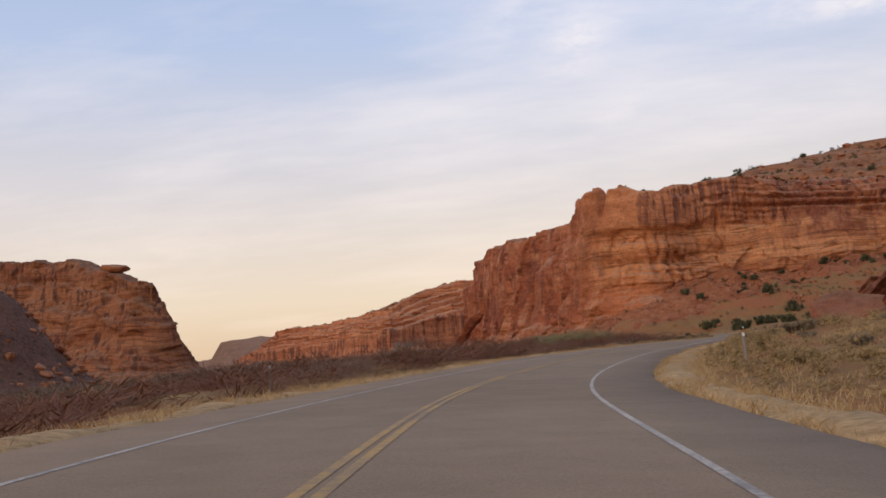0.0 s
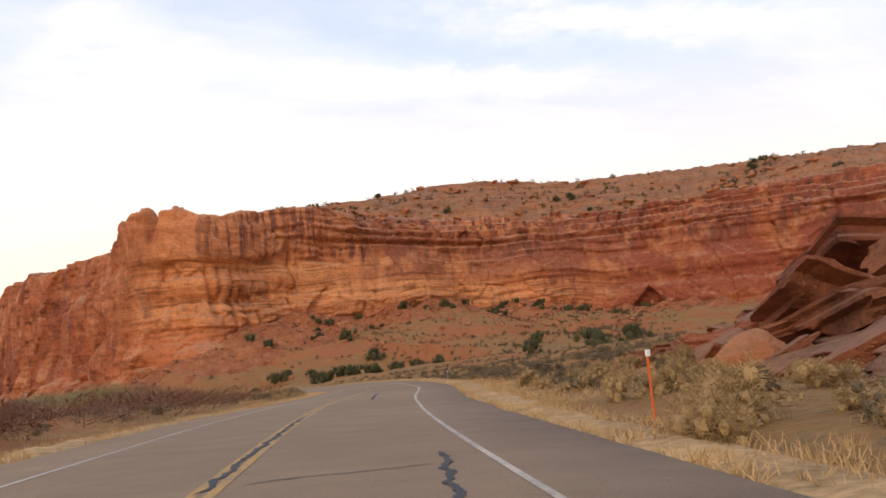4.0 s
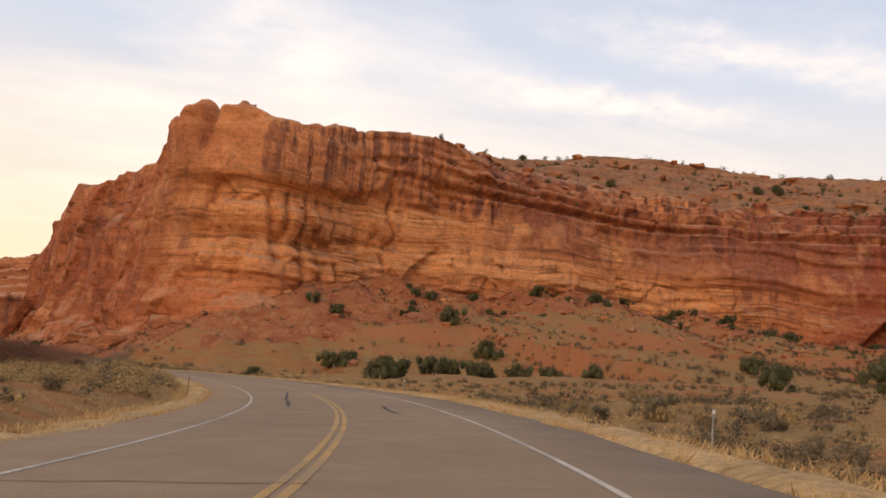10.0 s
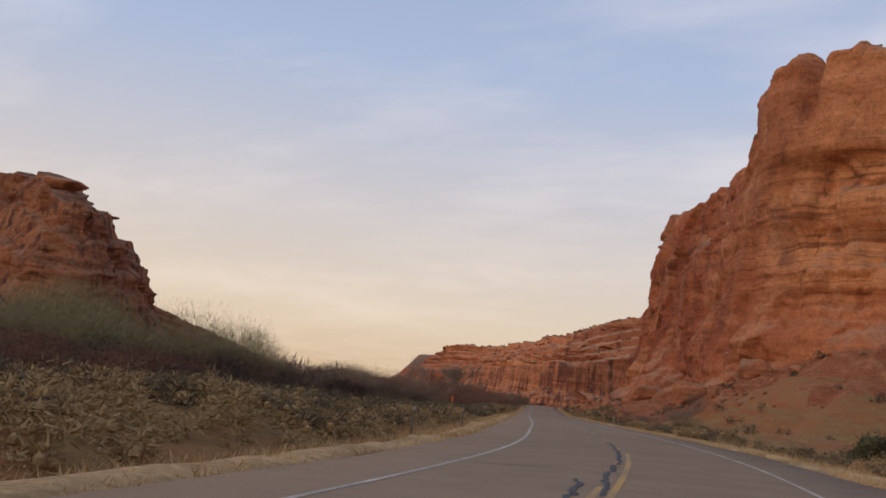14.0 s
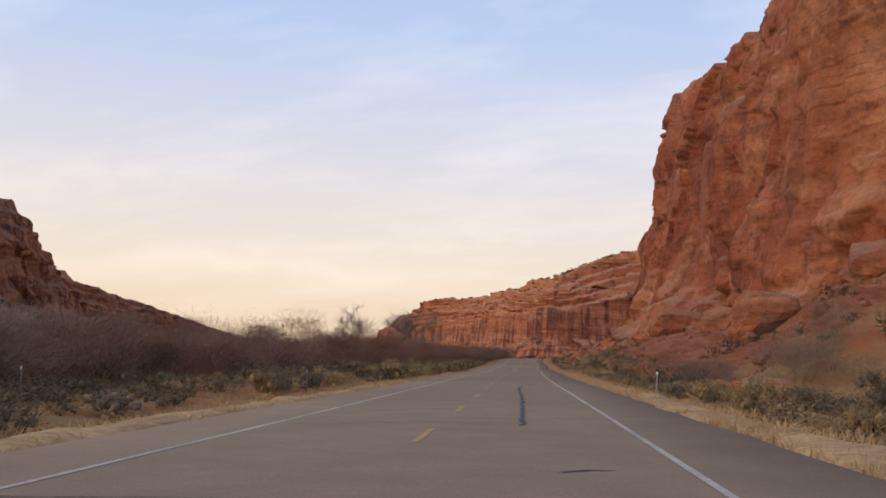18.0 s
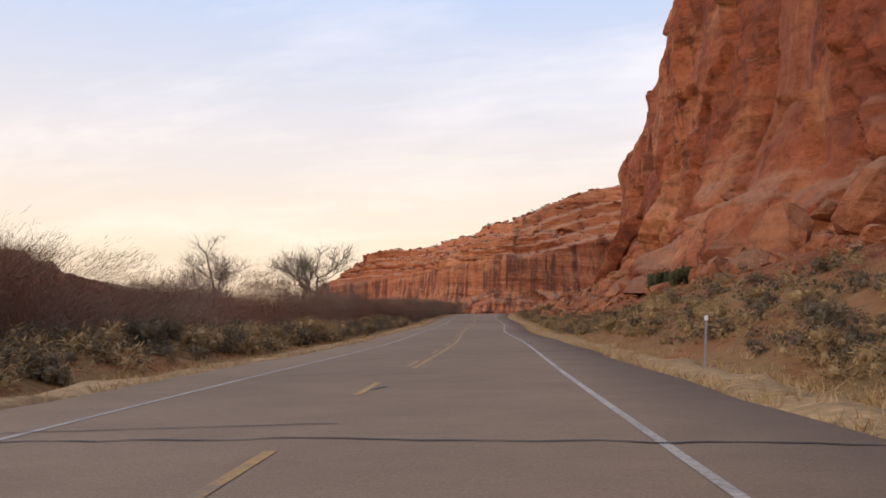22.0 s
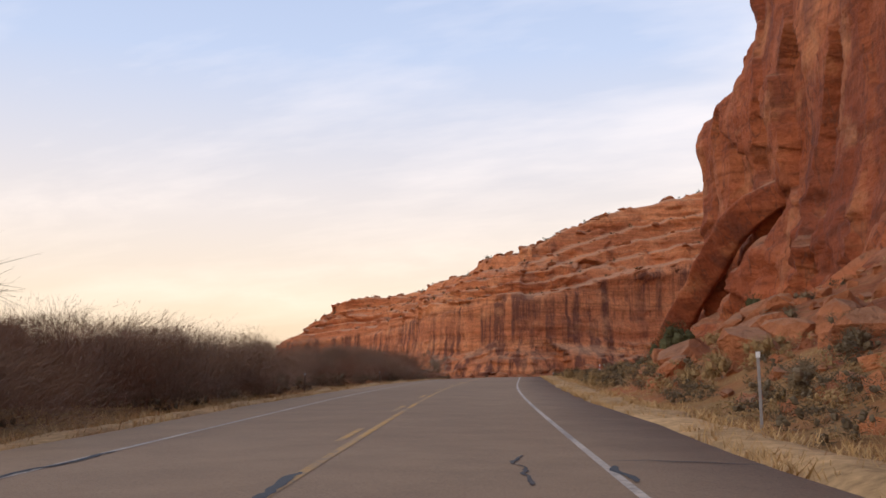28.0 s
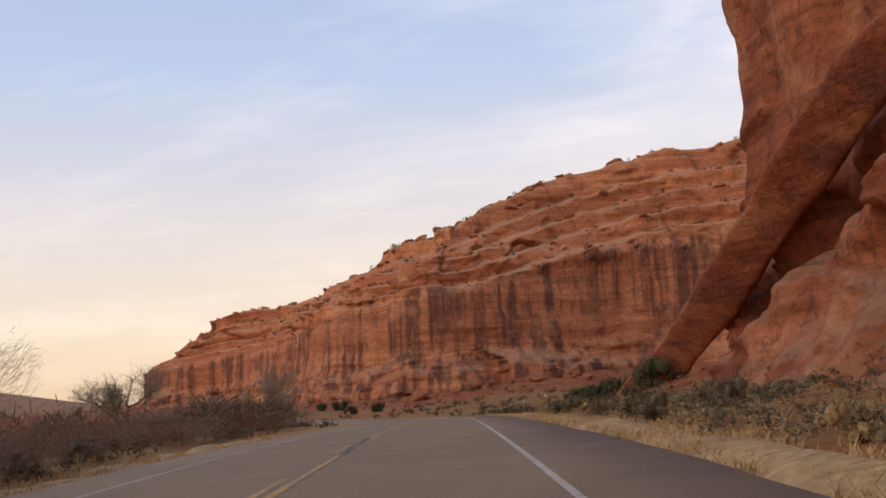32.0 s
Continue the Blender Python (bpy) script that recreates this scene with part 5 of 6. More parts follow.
# junipers at the foot of the wall and by the road's last stretch
JUNIPERS_SOUTH = (
    (53.5, 374.1, 5.6), (54.4, 312.0, 4.6), (57.6, 313.6, 4.8), (70.0, 348.5, 5.4), (74.1, 350.0, 5.8), (78.5, 351.5, 5.8), (82.0, 354.0, 4.6), (84.4, 407.4, 7.4),
    (89.1, 387.7, 7.4), (87.9, 355.1, 5.8), (99.8, 368.1, 5.4), (50.4, 416.3, 4.2), (95.0, 329.8, 4.4), (65.0, 372.0, 4.4), (58.0, 380.0, 3.6),
    (137.4, 354.0, 6.0), (112.0, 300.0, 6.5), (131.0, 299.0, 9.0), (140.0, 296.0, 9.5), (36.8, 302.2, 2.4), (170.4, 466.0, 6.5), (130.3, 468.0, 6.5), (80.0, 436.0, 3.4),
    (120, 452, 5.0), (138, 450, 5.5), (150, 455, 4.5), (160, 448, 5.0), (184, 452, 5.0), (194, 445, 5.5), (205, 448, 5.0), (215, 440, 5.0), (228, 436, 5.0), (-1.3, 233.3, 3.4),
)
JUNIPERS_NORTH = (
    (-33, 534, 4.0), (-30, 521, 3.2),
    (-30.6, 493.5, 3.6), (-27.5, 488.5, 3.2), (-74.3, 618.1, 5.4), (-66, 628, 5.0), (-108, 735, 5.5),
    (-103, 728, 4.5), (-112, 742, 4.0), (-98, 716, 6.0),
    (-160, 776, 3.5), (-182, 806, 4.0), (-190, 812, 3.0), (-172, 790, 3.0),
    (-205, 822, 4.0), (-214, 832, 3.0),
)
for x, y, size in JUNIPERS_SOUTH + JUNIPERS_NORTH:
    put_shrub("juniper", x, y, size * 0.8, 0.8, "junipers")
for x, y in zip(*beside(BUTTE[4:11], 34, 8, 40, 380, 485)):
    put_shrub("juniper", x, y, rng.uniform(1.6, 3.4), 0.8, "junipers")
for x, y in zip(*beside(BUTTE[1:13], 60, -110, -12, 300, 485)):
    put_shrub("far_juniper", x, y, rng.uniform(2.5, 4.6), 0.8, "rim junipers", "dark juniper bush on the cliff top")
for x, y in zip(*beside(FAR[2:11], 26, -50, -14, 815, 955)):
    put_shrub("far_juniper", x, y, rng.uniform(2.0, 3.6), 0.8, "rim junipers", "dark juniper bush on the cliff top")


def scatter(name, label, mat, groups, n_leaf, leaf, seed, lumps=4):
    soup, base = Soup(), [leafy(seed + k, n_leaf, 0.62, 1.0, leaf, lumps, full=0.36, ball=(6, 4)) for k in range(6)]
    for x, y, size, tall, *rest in groups:
        z = rest[0] if rest else gz(x, y)
        for px, py, pz, s, h in zip(x, y, z, size, tall):
            v, f = base[int(rng.integers(6))]
            a = rng.uniform(0, 6.28)
            c, d = np.cos(a) * s, np.sin(a) * s
            soup.put(np.stack([v[:, 0] * c - v[:, 1] * d + px, v[:, 0] * d + v[:, 1] * c + py, v[:, 2] * s * h + pz - 0.05 * s], 1), f)
    tagged(new(name, soup.mesh(name, mat, False)), label, "shrubs", kind="stuff")


def group(n, s0, s1, a, b, lo, hi):
    x, y = strip(n, s0, s1, a, b)
    return x, y, rng.uniform(lo, hi, len(x)), rng.uniform(0.45, 0.75, len(x))


def slope_group(line, n, near, far, lo, hi, a, b):
    x, y = beside(line, n, near, far, lo, hi)
    return x, y, rng.uniform(a, b, len(x)), rng.uniform(0.6, 0.9, len(x))


def tread_group(ob, n, least, x0, x1, a, b):
    x, y, z = treads(ob, n, least, x0, x1)
    return x, y, rng.uniform(a, b, n), rng.uniform(0.6, 0.9, n), z


scatter("sagebrush_cover", "grey sagebrush clumps beside the road", SAGE,
        [group(420, 296, 345, -24, -8.6, 0.6, 1.3), group(260, 405, 570, 8.4, 15, 0.5, 1.0), group(260, 415, 545, -15, -8.4, 0.8, 1.5), group(260, 130, 260, 9.2, 30, 0.7, 1.5), group(200, 165, 280, -40, -9, 0.6, 1.2), group(460, 60, 300, 9.5, 28, 0.5, 1.1), group(520, 300, 705, 8.6, 12.5, 0.6, 1.1), group(220, 285, 350, -30, -11, 0.6, 1.2), group(560, 350, 520, -22, -8.4, 0.6, 1.3), group(160, 510, 700, -12, -7.9, 0.6, 1.2), group(160, 0, 280, -30, -10, 0.4, 1.0)], 300, 0.045, 40, 7)
scatter("far_sagebrush_cover", "scattered grey sagebrush over the canyon floor", SAGE,
        [group(900, 60, 310, 22, 95, 0.6, 1.5), group(420, 265, 520, -45, -22, 0.6, 1.3), group(360, 0, 280, -70, -28, 0.5, 1.2),
         slope_group(BUTTE, 220, 6, 24, 440, 716, 0.5, 1.1), slope_group(BUTTE[3:13], 1300, 8, 130, 400, 485, 0.8, 2.0), slope_group(FAR[3:11], 110, 6, 30, 815, 955, 0.8, 2.0), group(260, 690, 830, 8.5, 60, 0.8, 1.8), group(120, 700, 830, -40, -8.5, 0.8, 1.6)], 80, 0.090, 44)
scatter("dry_brush_cover", "straw-coloured dry brush over the canyon floor", RABBIT,
        [group(900, 235, 345, -26, -7.8, 0.4, 1.1), group(420, 262, 304, -20, -7.8, 0.5, 1.2), group(300, 10, 75, 8.4, 18, 0.35, 0.85), group(260, 405, 570, 8.2, 13, 0.5, 1.0), group(220, 415, 545, -12, -8.0, 0.7, 1.4), group(700, 165, 290, -45, -8, 0.4, 1.0), group(1300, 60, 310, 9, 60, 0.3, 0.8), group(700, 300, 705, 8.3, 14, 0.4, 0.95), group(420, 265, 520, -18, -8, 0.3, 0.9), group(360, 0, 290, -50, -8, 0.2, 0.7)], 120, 0.074, 60, 5)
scatter("rim_brush", "low dark brush along the cliff rims", JUNIPER,
        [slope_group(BUTTE[1:13], 520, -130, -6, 300, 485, 0.9, 3.0), slope_group(BUTTE[3:12], 420, -125, -45, 300, 485, 1.2, 3.4), slope_group(BUTTE[5:14], 160, -16, -5, 430, 485, 0.8, 2.0), slope_group(BUTTE[12:20], 70, -40, -7, 440, 600, 0.7, 1.8), tread_group(far_cliff, 260, 20, -345, -40, 0.7, 1.9), tread_group(butte, 160, 62, 75, 320, 0.8, 2.4), slope_group(FAR[2:11], 80, -90, -41, 815, 955, 0.8, 2.2), slope_group(WEST[1:9], 40, 13, 30, 500, 640, 1.0, 2.0)], 60, 0.14, 80)
# the far side of the western floor
scatter("west_brush", "dark scrub below the western butte", JUNIPER, [(rng.uniform(-330, -150, 420), rng.uniform(300, 640, 420), rng.uniform(0.7, 1.8, 420), rng.uniform(0.5, 0.8, 420)), (rng.uniform(-255, -150, 260), rng.uniform(225, 335, 260), rng.uniform(1.2, 3.2, 260), rng.uniform(0.5, 0.8, 260))], 40, 0.1, 90, 3)


# ---- bare thickets and trees by the river ----
def haze(seed, n, length, thin):
    """A cloud of fine slanting twigs in a rounded, uneven dome."""
    r = np.random.default_rng(seed)
    mid = r.normal(size=(9, 3)) * (0.36, 0.36, 0.2) + (0, 0, 0.52)
    k = r.integers(0, 9, n)
    way = r.normal(size=(n, 3))
    way /= np.linalg.norm(way, axis=1)[:, None]
    c = mid[k] + way * (r.uniform(0.2, 0.42, 9)[k] * r.uniform(0, 1, n) ** 0.4)[:, None]
    c[:, 2] = np.maximum(np.abs(c[:, 2]), 0.03)
    c[:, 2] = np.where(c[:, 2] > 0.9, 0.9 - r.uniform(-0.15, 0.6, n), c[:, 2])
    a = c * (0.9, 0.9, 0.4) + (0, 0, 0.55) + r.normal(size=(n, 3)) * 0.45
    a *= (length * r.uniform(0.5, 1.3, n) / np.linalg.norm(a, axis=1))[:, None]
    b = np.cross(a, r.normal(size=(n, 3)))
    b *= (thin / np.linalg.norm(b, axis=1))[:, None]
    v = np.stack([c - b, c + b, c + a + b * 0.4, c + a - b * 0.4], 1)
    return v.reshape(-1, 3), np.arange(4 * n).reshape(n, 4)


THICKETS = [("bare_willow_thicket", TWIG, "grey-brown leafless willow thicket by the river", 900), ("tamarisk_thicket", TWIG_RED, "reddish-brown leafless tamarisk thicket", 940),
            ("pale_willow_thicket", TWIG_PALE, "pale tan leafless willow thicket", 980), ("dense_thicket", TWIG_DARK, "dense dark brown leafless riverside thicket", 1020),
            ("green_willow_thicket", TWIG_GREEN, "tall greenish-tan willow thicket, nearly leafless", 1060), ("shade_thicket", TWIG_SHADE, "low blackish-brown brush standing in for shade under the thickets", 1100)]
TWIGS, FINE = [], []
for name, mat, label, seed in THICKETS:
    FINE.append([mesh_from("twig_crown", *haze(seed + 50 + k, 8000, 0.080, 0.0010), mat, False) for k in range(2)])
    TWIGS.append([(mesh_from("twig_crown", *haze(seed + k, 2300, 0.12, 0.0034), mat, False), twiggy(seed + 20 + k, 12, 0.45, 0.55, 0.005, 3, 3).mesh("stems", mat)) for k in range(3)])


def put_thicket(kind, x, y, wide, tall):
    name, _, label, _ = THICKETS[kind]
    ob = thing(name, label, "thicket", "river thickets")
    ob.matrix_world = pose(x, y, float(gz(x, y)) - 0.1, 0, 0, rng.uniform(0, 360)) @ Matrix.Diagonal((wide, wide, tall, 1))
    a, b = TWIGS[kind][int(rng.integers(3))]
    if off_road([x], [y], 32)[0] == False:
        a = FINE[kind][int(rng.integers(2))]
    part("twig_crown", a, ob, "haze of fine leafless twigs")
    tagged(part("stem", b, ob), kind="stuff")


# the last kind, low and near-black, paints shade along the thickets' front
for n, s0, s1, a, b, wide, tall, odds in ((64, 283, 352, -44, -25, 5.5, 5.6, (0.1, 0.0, 0.0, 0.0, 0.9, 0.0)), (60, 290, 425, -26, -17, 4.2, 2.0, (0.0, 0.1, 0.0, 0.0, 0.0, 0.9)), (16, 286, 306, -24, -15, 4.0, 2.0, (0.0, 1.0, 0.0, 0.0, 0.0, 0.0)), (30, 345, 425, -30, -17.5, 5.2, 3.5, (0.3, 0.2, 0.0, 0.4, 0.1, 0.0)), (60, 300, 420, -75, -30, 7.0, 3.4, (0.25, 0.25, 0.0, 0.25, 0.25, 0.0)), (60, 400, 520, -50, -20, 6.5, 5.0, (0.4, 0.35, 0.1, 0.15)), (70, 430, 552, -32, -14.5, 5.0, 3.8, (0.25, 0.5, 0.0, 0.25)), (96, 548, 664, -28, -11.5, 5.2, 3.0, (0.2, 0.25, 0.0, 0.55)), (42, 552, 662, -13, -9.8, 3.4, 2.6, (0.2, 0.2, 0.0, 0.6)), (26, 662, 705, -26, -10.5, 3.8, 1.7, (0.3, 0.3, 0.0, 0.4)),
                                          (100, -10, 160, -70, -10.5, 3.4, 1.6, (0.1, 0.9, 0.0, 0.0)), (46, 0, 115, -20, -9.2, 2.6, 1.2, (0.1, 0.9, 0.0, 0.0)), (6, 392, 430, 14, 20, 3.5, 3.0, (1.0, 0, 0, 0))):
    for x, y in zip(*strip(n, s0, s1, a, b)):
        put_thicket(int(rng.choice(len(odds), p=odds)), x, y, wide * rng.uniform(0.7, 1.2), tall * rng.uniform(0.55, 1.2))

put_thicket(1, -1.8, 394.2, 3.6, 3.0)
put_thicket(0, 4.5, 383.0, 2.6, 2.0)
far_twigs = Soup()
base = [haze(1300 + k, 480, 0.2, 0.011) for k in range(4)]
for n, s0, s1, a, b, wide, tall in ((230, 290, 600, -140, -38, 8, 4.8), (90, 20, 280, -150, -60, 6, 3.0), (70, 700, 860, -60, -14, 5, 3.5)):
    xs, ys = strip(n, s0, s1, a, b)
    for x, y, z in zip(xs, ys, gz(xs, ys)):
        v, f = base[int(rng.integers(4))]
        q, w, t = rng.uniform(0, 6.28), wide * rng.uniform(0.7, 1.2), tall * rng.uniform(0.6, 1.2)
        far_twigs.put(np.stack([(v[:, 0] * np.cos(q) - v[:, 1] * np.sin(q)) * w + x, (v[:, 0] * np.sin(q) + v[:, 1] * np.cos(q)) * w + y, v[:, 2] * t + z], 1), f)
tagged(new("river_thicket_cover", far_twigs.mesh("river_thicket_cover", TWIG, False)), "grey-brown leafless river thicket, far bank", "thicket", kind="stuff")


low = Soup()
base = [haze(1400 + k, 190, 0.22, 0.010) for k in range(4)]
xs, ys = strip(480, -15, 175, -62, -9.5)
for x, y, z in zip(xs, ys, gz(xs, ys)):
    v, f = base[int(rng.integers(4))]
    q, w, t = rng.uniform(0, 6.28), rng.uniform(1.4, 3.2), rng.uniform(0.6, 1.5)
    low.put(np.stack([(v[:, 0] * np.cos(q) - v[:, 1] * np.sin(q)) * w + x, (v[:, 0] * np.sin(q) + v[:, 1] * np.cos(q)) * w + y, v[:, 2] * t + z], 1), f)
tagged(new("red_brush_cover", low.mesh("red_brush_cover", TWIG_RED, False)), "low reddish-brown leafless brush over the canyon floor", "brush", kind="stuff")


def bare_tree(seed, height, spread, limbs):
    """Trunk and limbs of a leafless cottonwood, and its fine twigs."""
    r = np.random.default_rng(seed)
    wood, fine = Soup(), Soup()

    def grow(p, d, length, thick, level):
        n = 4
        pts = [p]
        for _ in range(n):
            d = d + r.normal(size=3) * 0.13 + (0, 0, 0.05)
            d /= np.linalg.norm(d)
            pts.append(pts[-1] + d * length / n)
        tube(wood if level < 2 else fine, pts, np.linspace(thick, thick * 0.6, n + 1), 7 if level == 0 else 5 if level < 2 else 3)
        if level >= 4:
            for _ in range(4):
                at = pts[int(r.integers(2, n + 1))]
                w = d * 0.6 + r.normal(size=3) * 0.5 + (0, 0, 0.25)
                w *= r.uniform(0.4, 1.0) / np.linalg.norm(w)
                b = np.cross(w, r.normal(size=3))
                b *= 0.006 / np.linalg.norm(b)
                fine.put([at - b, at + b, at + w + b * 0.3, at + w - b * 0.3], [(0, 1, 2, 3)])
        if level >= 5:
            return
        for k in range(limbs if level == 0 else 3 if level < 3 else 4):
            at = pts[-1] if k < 2 else pts[int(r.integers(1, n))]
            w = d + r.normal(size=3) * 0.46 * spread + (0, 0, 0.10)
            w /= np.linalg.norm(w)
            grow(at, w, length * r.uniform(0.62, 0.86), thick * (0.62 if k < 2 else 0.48), level + 1)

    grow(np.zeros(3) - (0, 0, 0.2), np.array([r.normal() * 0.08, r.normal() * 0.08, 1.0]), height * 0.24, height * 0.017, 0)
    return wood.mesh("trunk_and_limbs", BARK), fine.mesh("twig_crown", TWIG_PALE)


TREES = [bare_tree(60 + k, 10, sp, li) for k, (sp, li) in enumerate(((0.8, 3), (1.0, 4), (0.7, 3), (1.1, 4)))]
for x, y, h, k in ((-97.3, 514.5, 17.0, 3), (-94.8, 538, 20.0, 1), (-103, 546, 14.0, 3), (-111, 573, 8.5, 3), (-88, 528, 8.5, 0), (-100, 500, 8, 2), (-112, 519, 8, 1), (-124, 545, 8, 3), (-106, 580, 4.2, 3), (-114, 612, 6.0, 2), (-118, 640, 7, 1), (-122, 660, 7, 3), (-132, 660, 7.5, 0),
                   (-118, 495, 7, 0), (-105, 470, 6.5, 1), (-78, 480, 6.0, 2), (-140, 560, 7, 1), (-150, 700, 6.5, 2), (-140, 690, 6, 0)):
    ob = thing("bare_cottonwood", "leafless grey cottonwood tree with fine pale twigs", "tree", "river cottonwoods")
    ob.matrix_world = pose(x, y, float(gz(x, y)), 0, 0, rng.uniform(0, 360)) @ Matrix.Diagonal((h / 7.3, h / 7.3, h / 10, 1))
    part("trunk", TREES[k][0], ob)
    part("crown", TREES[k][1], ob, "fine pale leafless twigs")


# ---- dry grass along the road ----
def verge(lat0, lat1, name):
    s = np.arange(-60, 790, 1.2)
    across = np.linspace(lat0, lat1, 7)
    A, B = np.meshgrid(s, across, indexing="ij")
    edge = np.abs(B - (lat0 + lat1) / 2) / (abs(lat1 - lat0) / 2)
    B2 = B + 0.5 * (fbm(A / 2.2, B * 2, 0, 15, 3) - 0.5)
    p = on_road(A, B2)
    p[..., 2] += -0.02 - 0.30 * edge**6 + 0.34 * (fbm(A / 1.1, B, 0, 16, 3) - 0.5) + 0.05 * (1 - edge)
    ob = new(name, mesh_from(name, p.reshape(-1, 3), grid_faces(len(s), 7), VERGE))
    tagged(ob, "straw-yellow dry grass verge beside the asphalt", "verge", kind="structure")


verge(5.15, 7.0, "verge_east")
verge(-5.05, -6.6, "verge_west")
blades = Soup()
n = 240000
s = rng.uniform(-30, 740, n)
east = rng.uniform(size=n) < 0.55
lat = np.where(east, 5.35 + 2.0 * rng.uniform(0, 1, n) ** 1.5, -5.25 - 1.9 * rng.uniform(0, 1, n) ** 1.5)
keep = fbm(s / 1.7, lat * 1.3, 0, 33, 3) > 0.40
s, lat = s[keep], lat[keep]
n = len(s)
p = on_road(s, lat) - (0, 0, 0.08)
hgt = rng.uniform(0.05, 0.20, n) * (0.7 + 0.8 * fbm(s / 5, lat, 0, 34, 2))
a = rng.uniform(0, 6.283, n)
across = np.stack([np.cos(a), np.sin(a), 0 * a], 1) * rng.uniform(0.008, 0.018, n)[:, None]
lean = np.stack([rng.normal(size=n) * 0.6, rng.normal(size=n) * 0.6, np.ones(n)], 1) * hgt[:, None]
v = np.stack([p - across, p + across, p + lean + across * 0.2, p + lean - across * 0.2], 1).reshape(-1, 3)
tagged(new("dry_grass", mesh_from("dry_grass", v, np.arange(4 * n).reshape(n, 4), GRASS, False)), "straw-yellow dry grass blades along both road edges", "grass", kind="stuff")


# tufts of dry grass over the canyon floor
n = 30000
s = np.r_[rng.uniform(5, 330, n // 2), rng.uniform(260, 700, n - n // 2)]
way = np.where(np.arange(n) < n // 2, np.where(rng.uniform(size=n) < 0.8, 1, -1), np.where(rng.uniform(size=n) < 0.40, 1, -1))
lat = way * (6.7 + 34 * rng.uniform(0, 1, n) ** 2.3)
p = on_road(s, lat)
keep = off_road(p[:, 0], p[:, 1], 6.4) & (fbm(p[:, 0] / 9, p[:, 1] / 9, 0, 37, 3) > 0.36)
p = p[keep]
p[:, 2] = gz(p[:, 0], p[:, 1]) - 0.03
p = np.repeat(p, 12, axis=0)
n = len(p)
p[:, :2] += rng.normal(size=(n, 2)) * 0.13
a, tall = rng.uniform(0, 6.283, n), rng.uniform(0.08, 0.24, n)
across = np.stack([np.cos(a), np.sin(a), 0 * a], 1) * rng.uniform(0.007, 0.016, n)[:, None]
lean = np.stack([rng.normal(size=n) * 0.5, rng.normal(size=n) * 0.5, np.ones(n)], 1) * tall[:, None]
v = np.stack([p - across, p + across, p + lean + across * 0.2, p + lean - across * 0.2], 1).reshape(-1, 3)
tagged(new("grass_tufts", mesh_from("grass_tufts", v, np.arange(4 * n).reshape(n, 4), GRASS, False)), "straw-yellow dry grass tufts over the canyon floor", "grass", kind="stuff")


# ---- cracks and seals of the road ----
def crack(s0, lat0, s1, lat1, width, mat, jag=0.25, seed=0, name="crack_seal", label="black sealed crack"):
    n = max(8, int(np.hypot(s1 - s0, lat1 - lat0) / 0.3))
    width = width * 0.62
    t = np.linspace(0, 1, n)
    r = np.random.default_rng(seed)
    wob = (fbm(t * n / 4.0, t * 0 + seed, 0, seed, 3) - 0.5) * 2 * jag
    if abs(s1 - s0) > abs(lat1 - lat0):
        v, f = ribbon(s0 + (s1 - s0) * t, lat0 + (lat1 - lat0) * t + wob, width * r.uniform(0.5, 1.4, n), 0.010)
    else:
        lat = lat0 + (lat1 - lat0) * t
        ss = s0 + (s1 - s0) * t + wob
        ww = width * r.uniform(0.5, 1.4, n) / 2
        a, b = on_road(ss - ww, lat), on_road(ss + ww, lat)
        v = np.stack([b, a], 1).reshape(-1, 3) + (0, 0, 0.010)
        k = np.arange(n - 1) * 2
        f = np.stack([k, k + 1, k + 3, k + 2], 1)
    part(name, mesh_from(name, v, f, mat, False), road, label)


def seal(points, width=0.16, mat=SEAL, seed=0, jag=0.05, name="crack_seal", label="black sealed crack"):
    """A crack through several places of the road (metres along, metres to the right), of uneven width."""
    p = np.array(points, float)
    d = np.r_[0, np.cumsum(np.hypot(*np.diff(p, axis=0).T))]
    n = max(6, int(d[-1] / 0.14))
    at = np.linspace(0, d[-1], n)
    c = np.stack([np.interp(at, d, p[:, k]) for k in (0, 1)], 1)
    r = np.random.default_rng(seed)
    way = np.gradient(c, axis=0)
    way /= np.linalg.norm(way, axis=1)[:, None] + 1e-9
    side = np.stack([way[:, 1], -way[:, 0]], 1)
    c = c + side * ((fbm(at / 0.5, at * 0 + seed, 0, seed, 3) - 0.5) * 4 * jag)[:, None]
    w = width * (0.35 + 1.1 * fbm(at / 0.35, at * 0 + 5, 0, seed + 7, 3)) * np.clip(np.minimum(at, d[-1] - at) / 0.4 + 0.35, 0, 1) / 2
    a, b = c - side * w[:, None], c + side * w[:, None]
    v = np.stack([on_road(b[:, 0], b[:, 1]), on_road(a[:, 0], a[:, 1])], 1).reshape(-1, 3) + (0, 0, 0.010)
    k = np.arange(n - 1) * 2
    part(name, mesh_from(name, v, np.stack([k, k + 1, k + 3, k + 2], 1), mat, False), road, label)


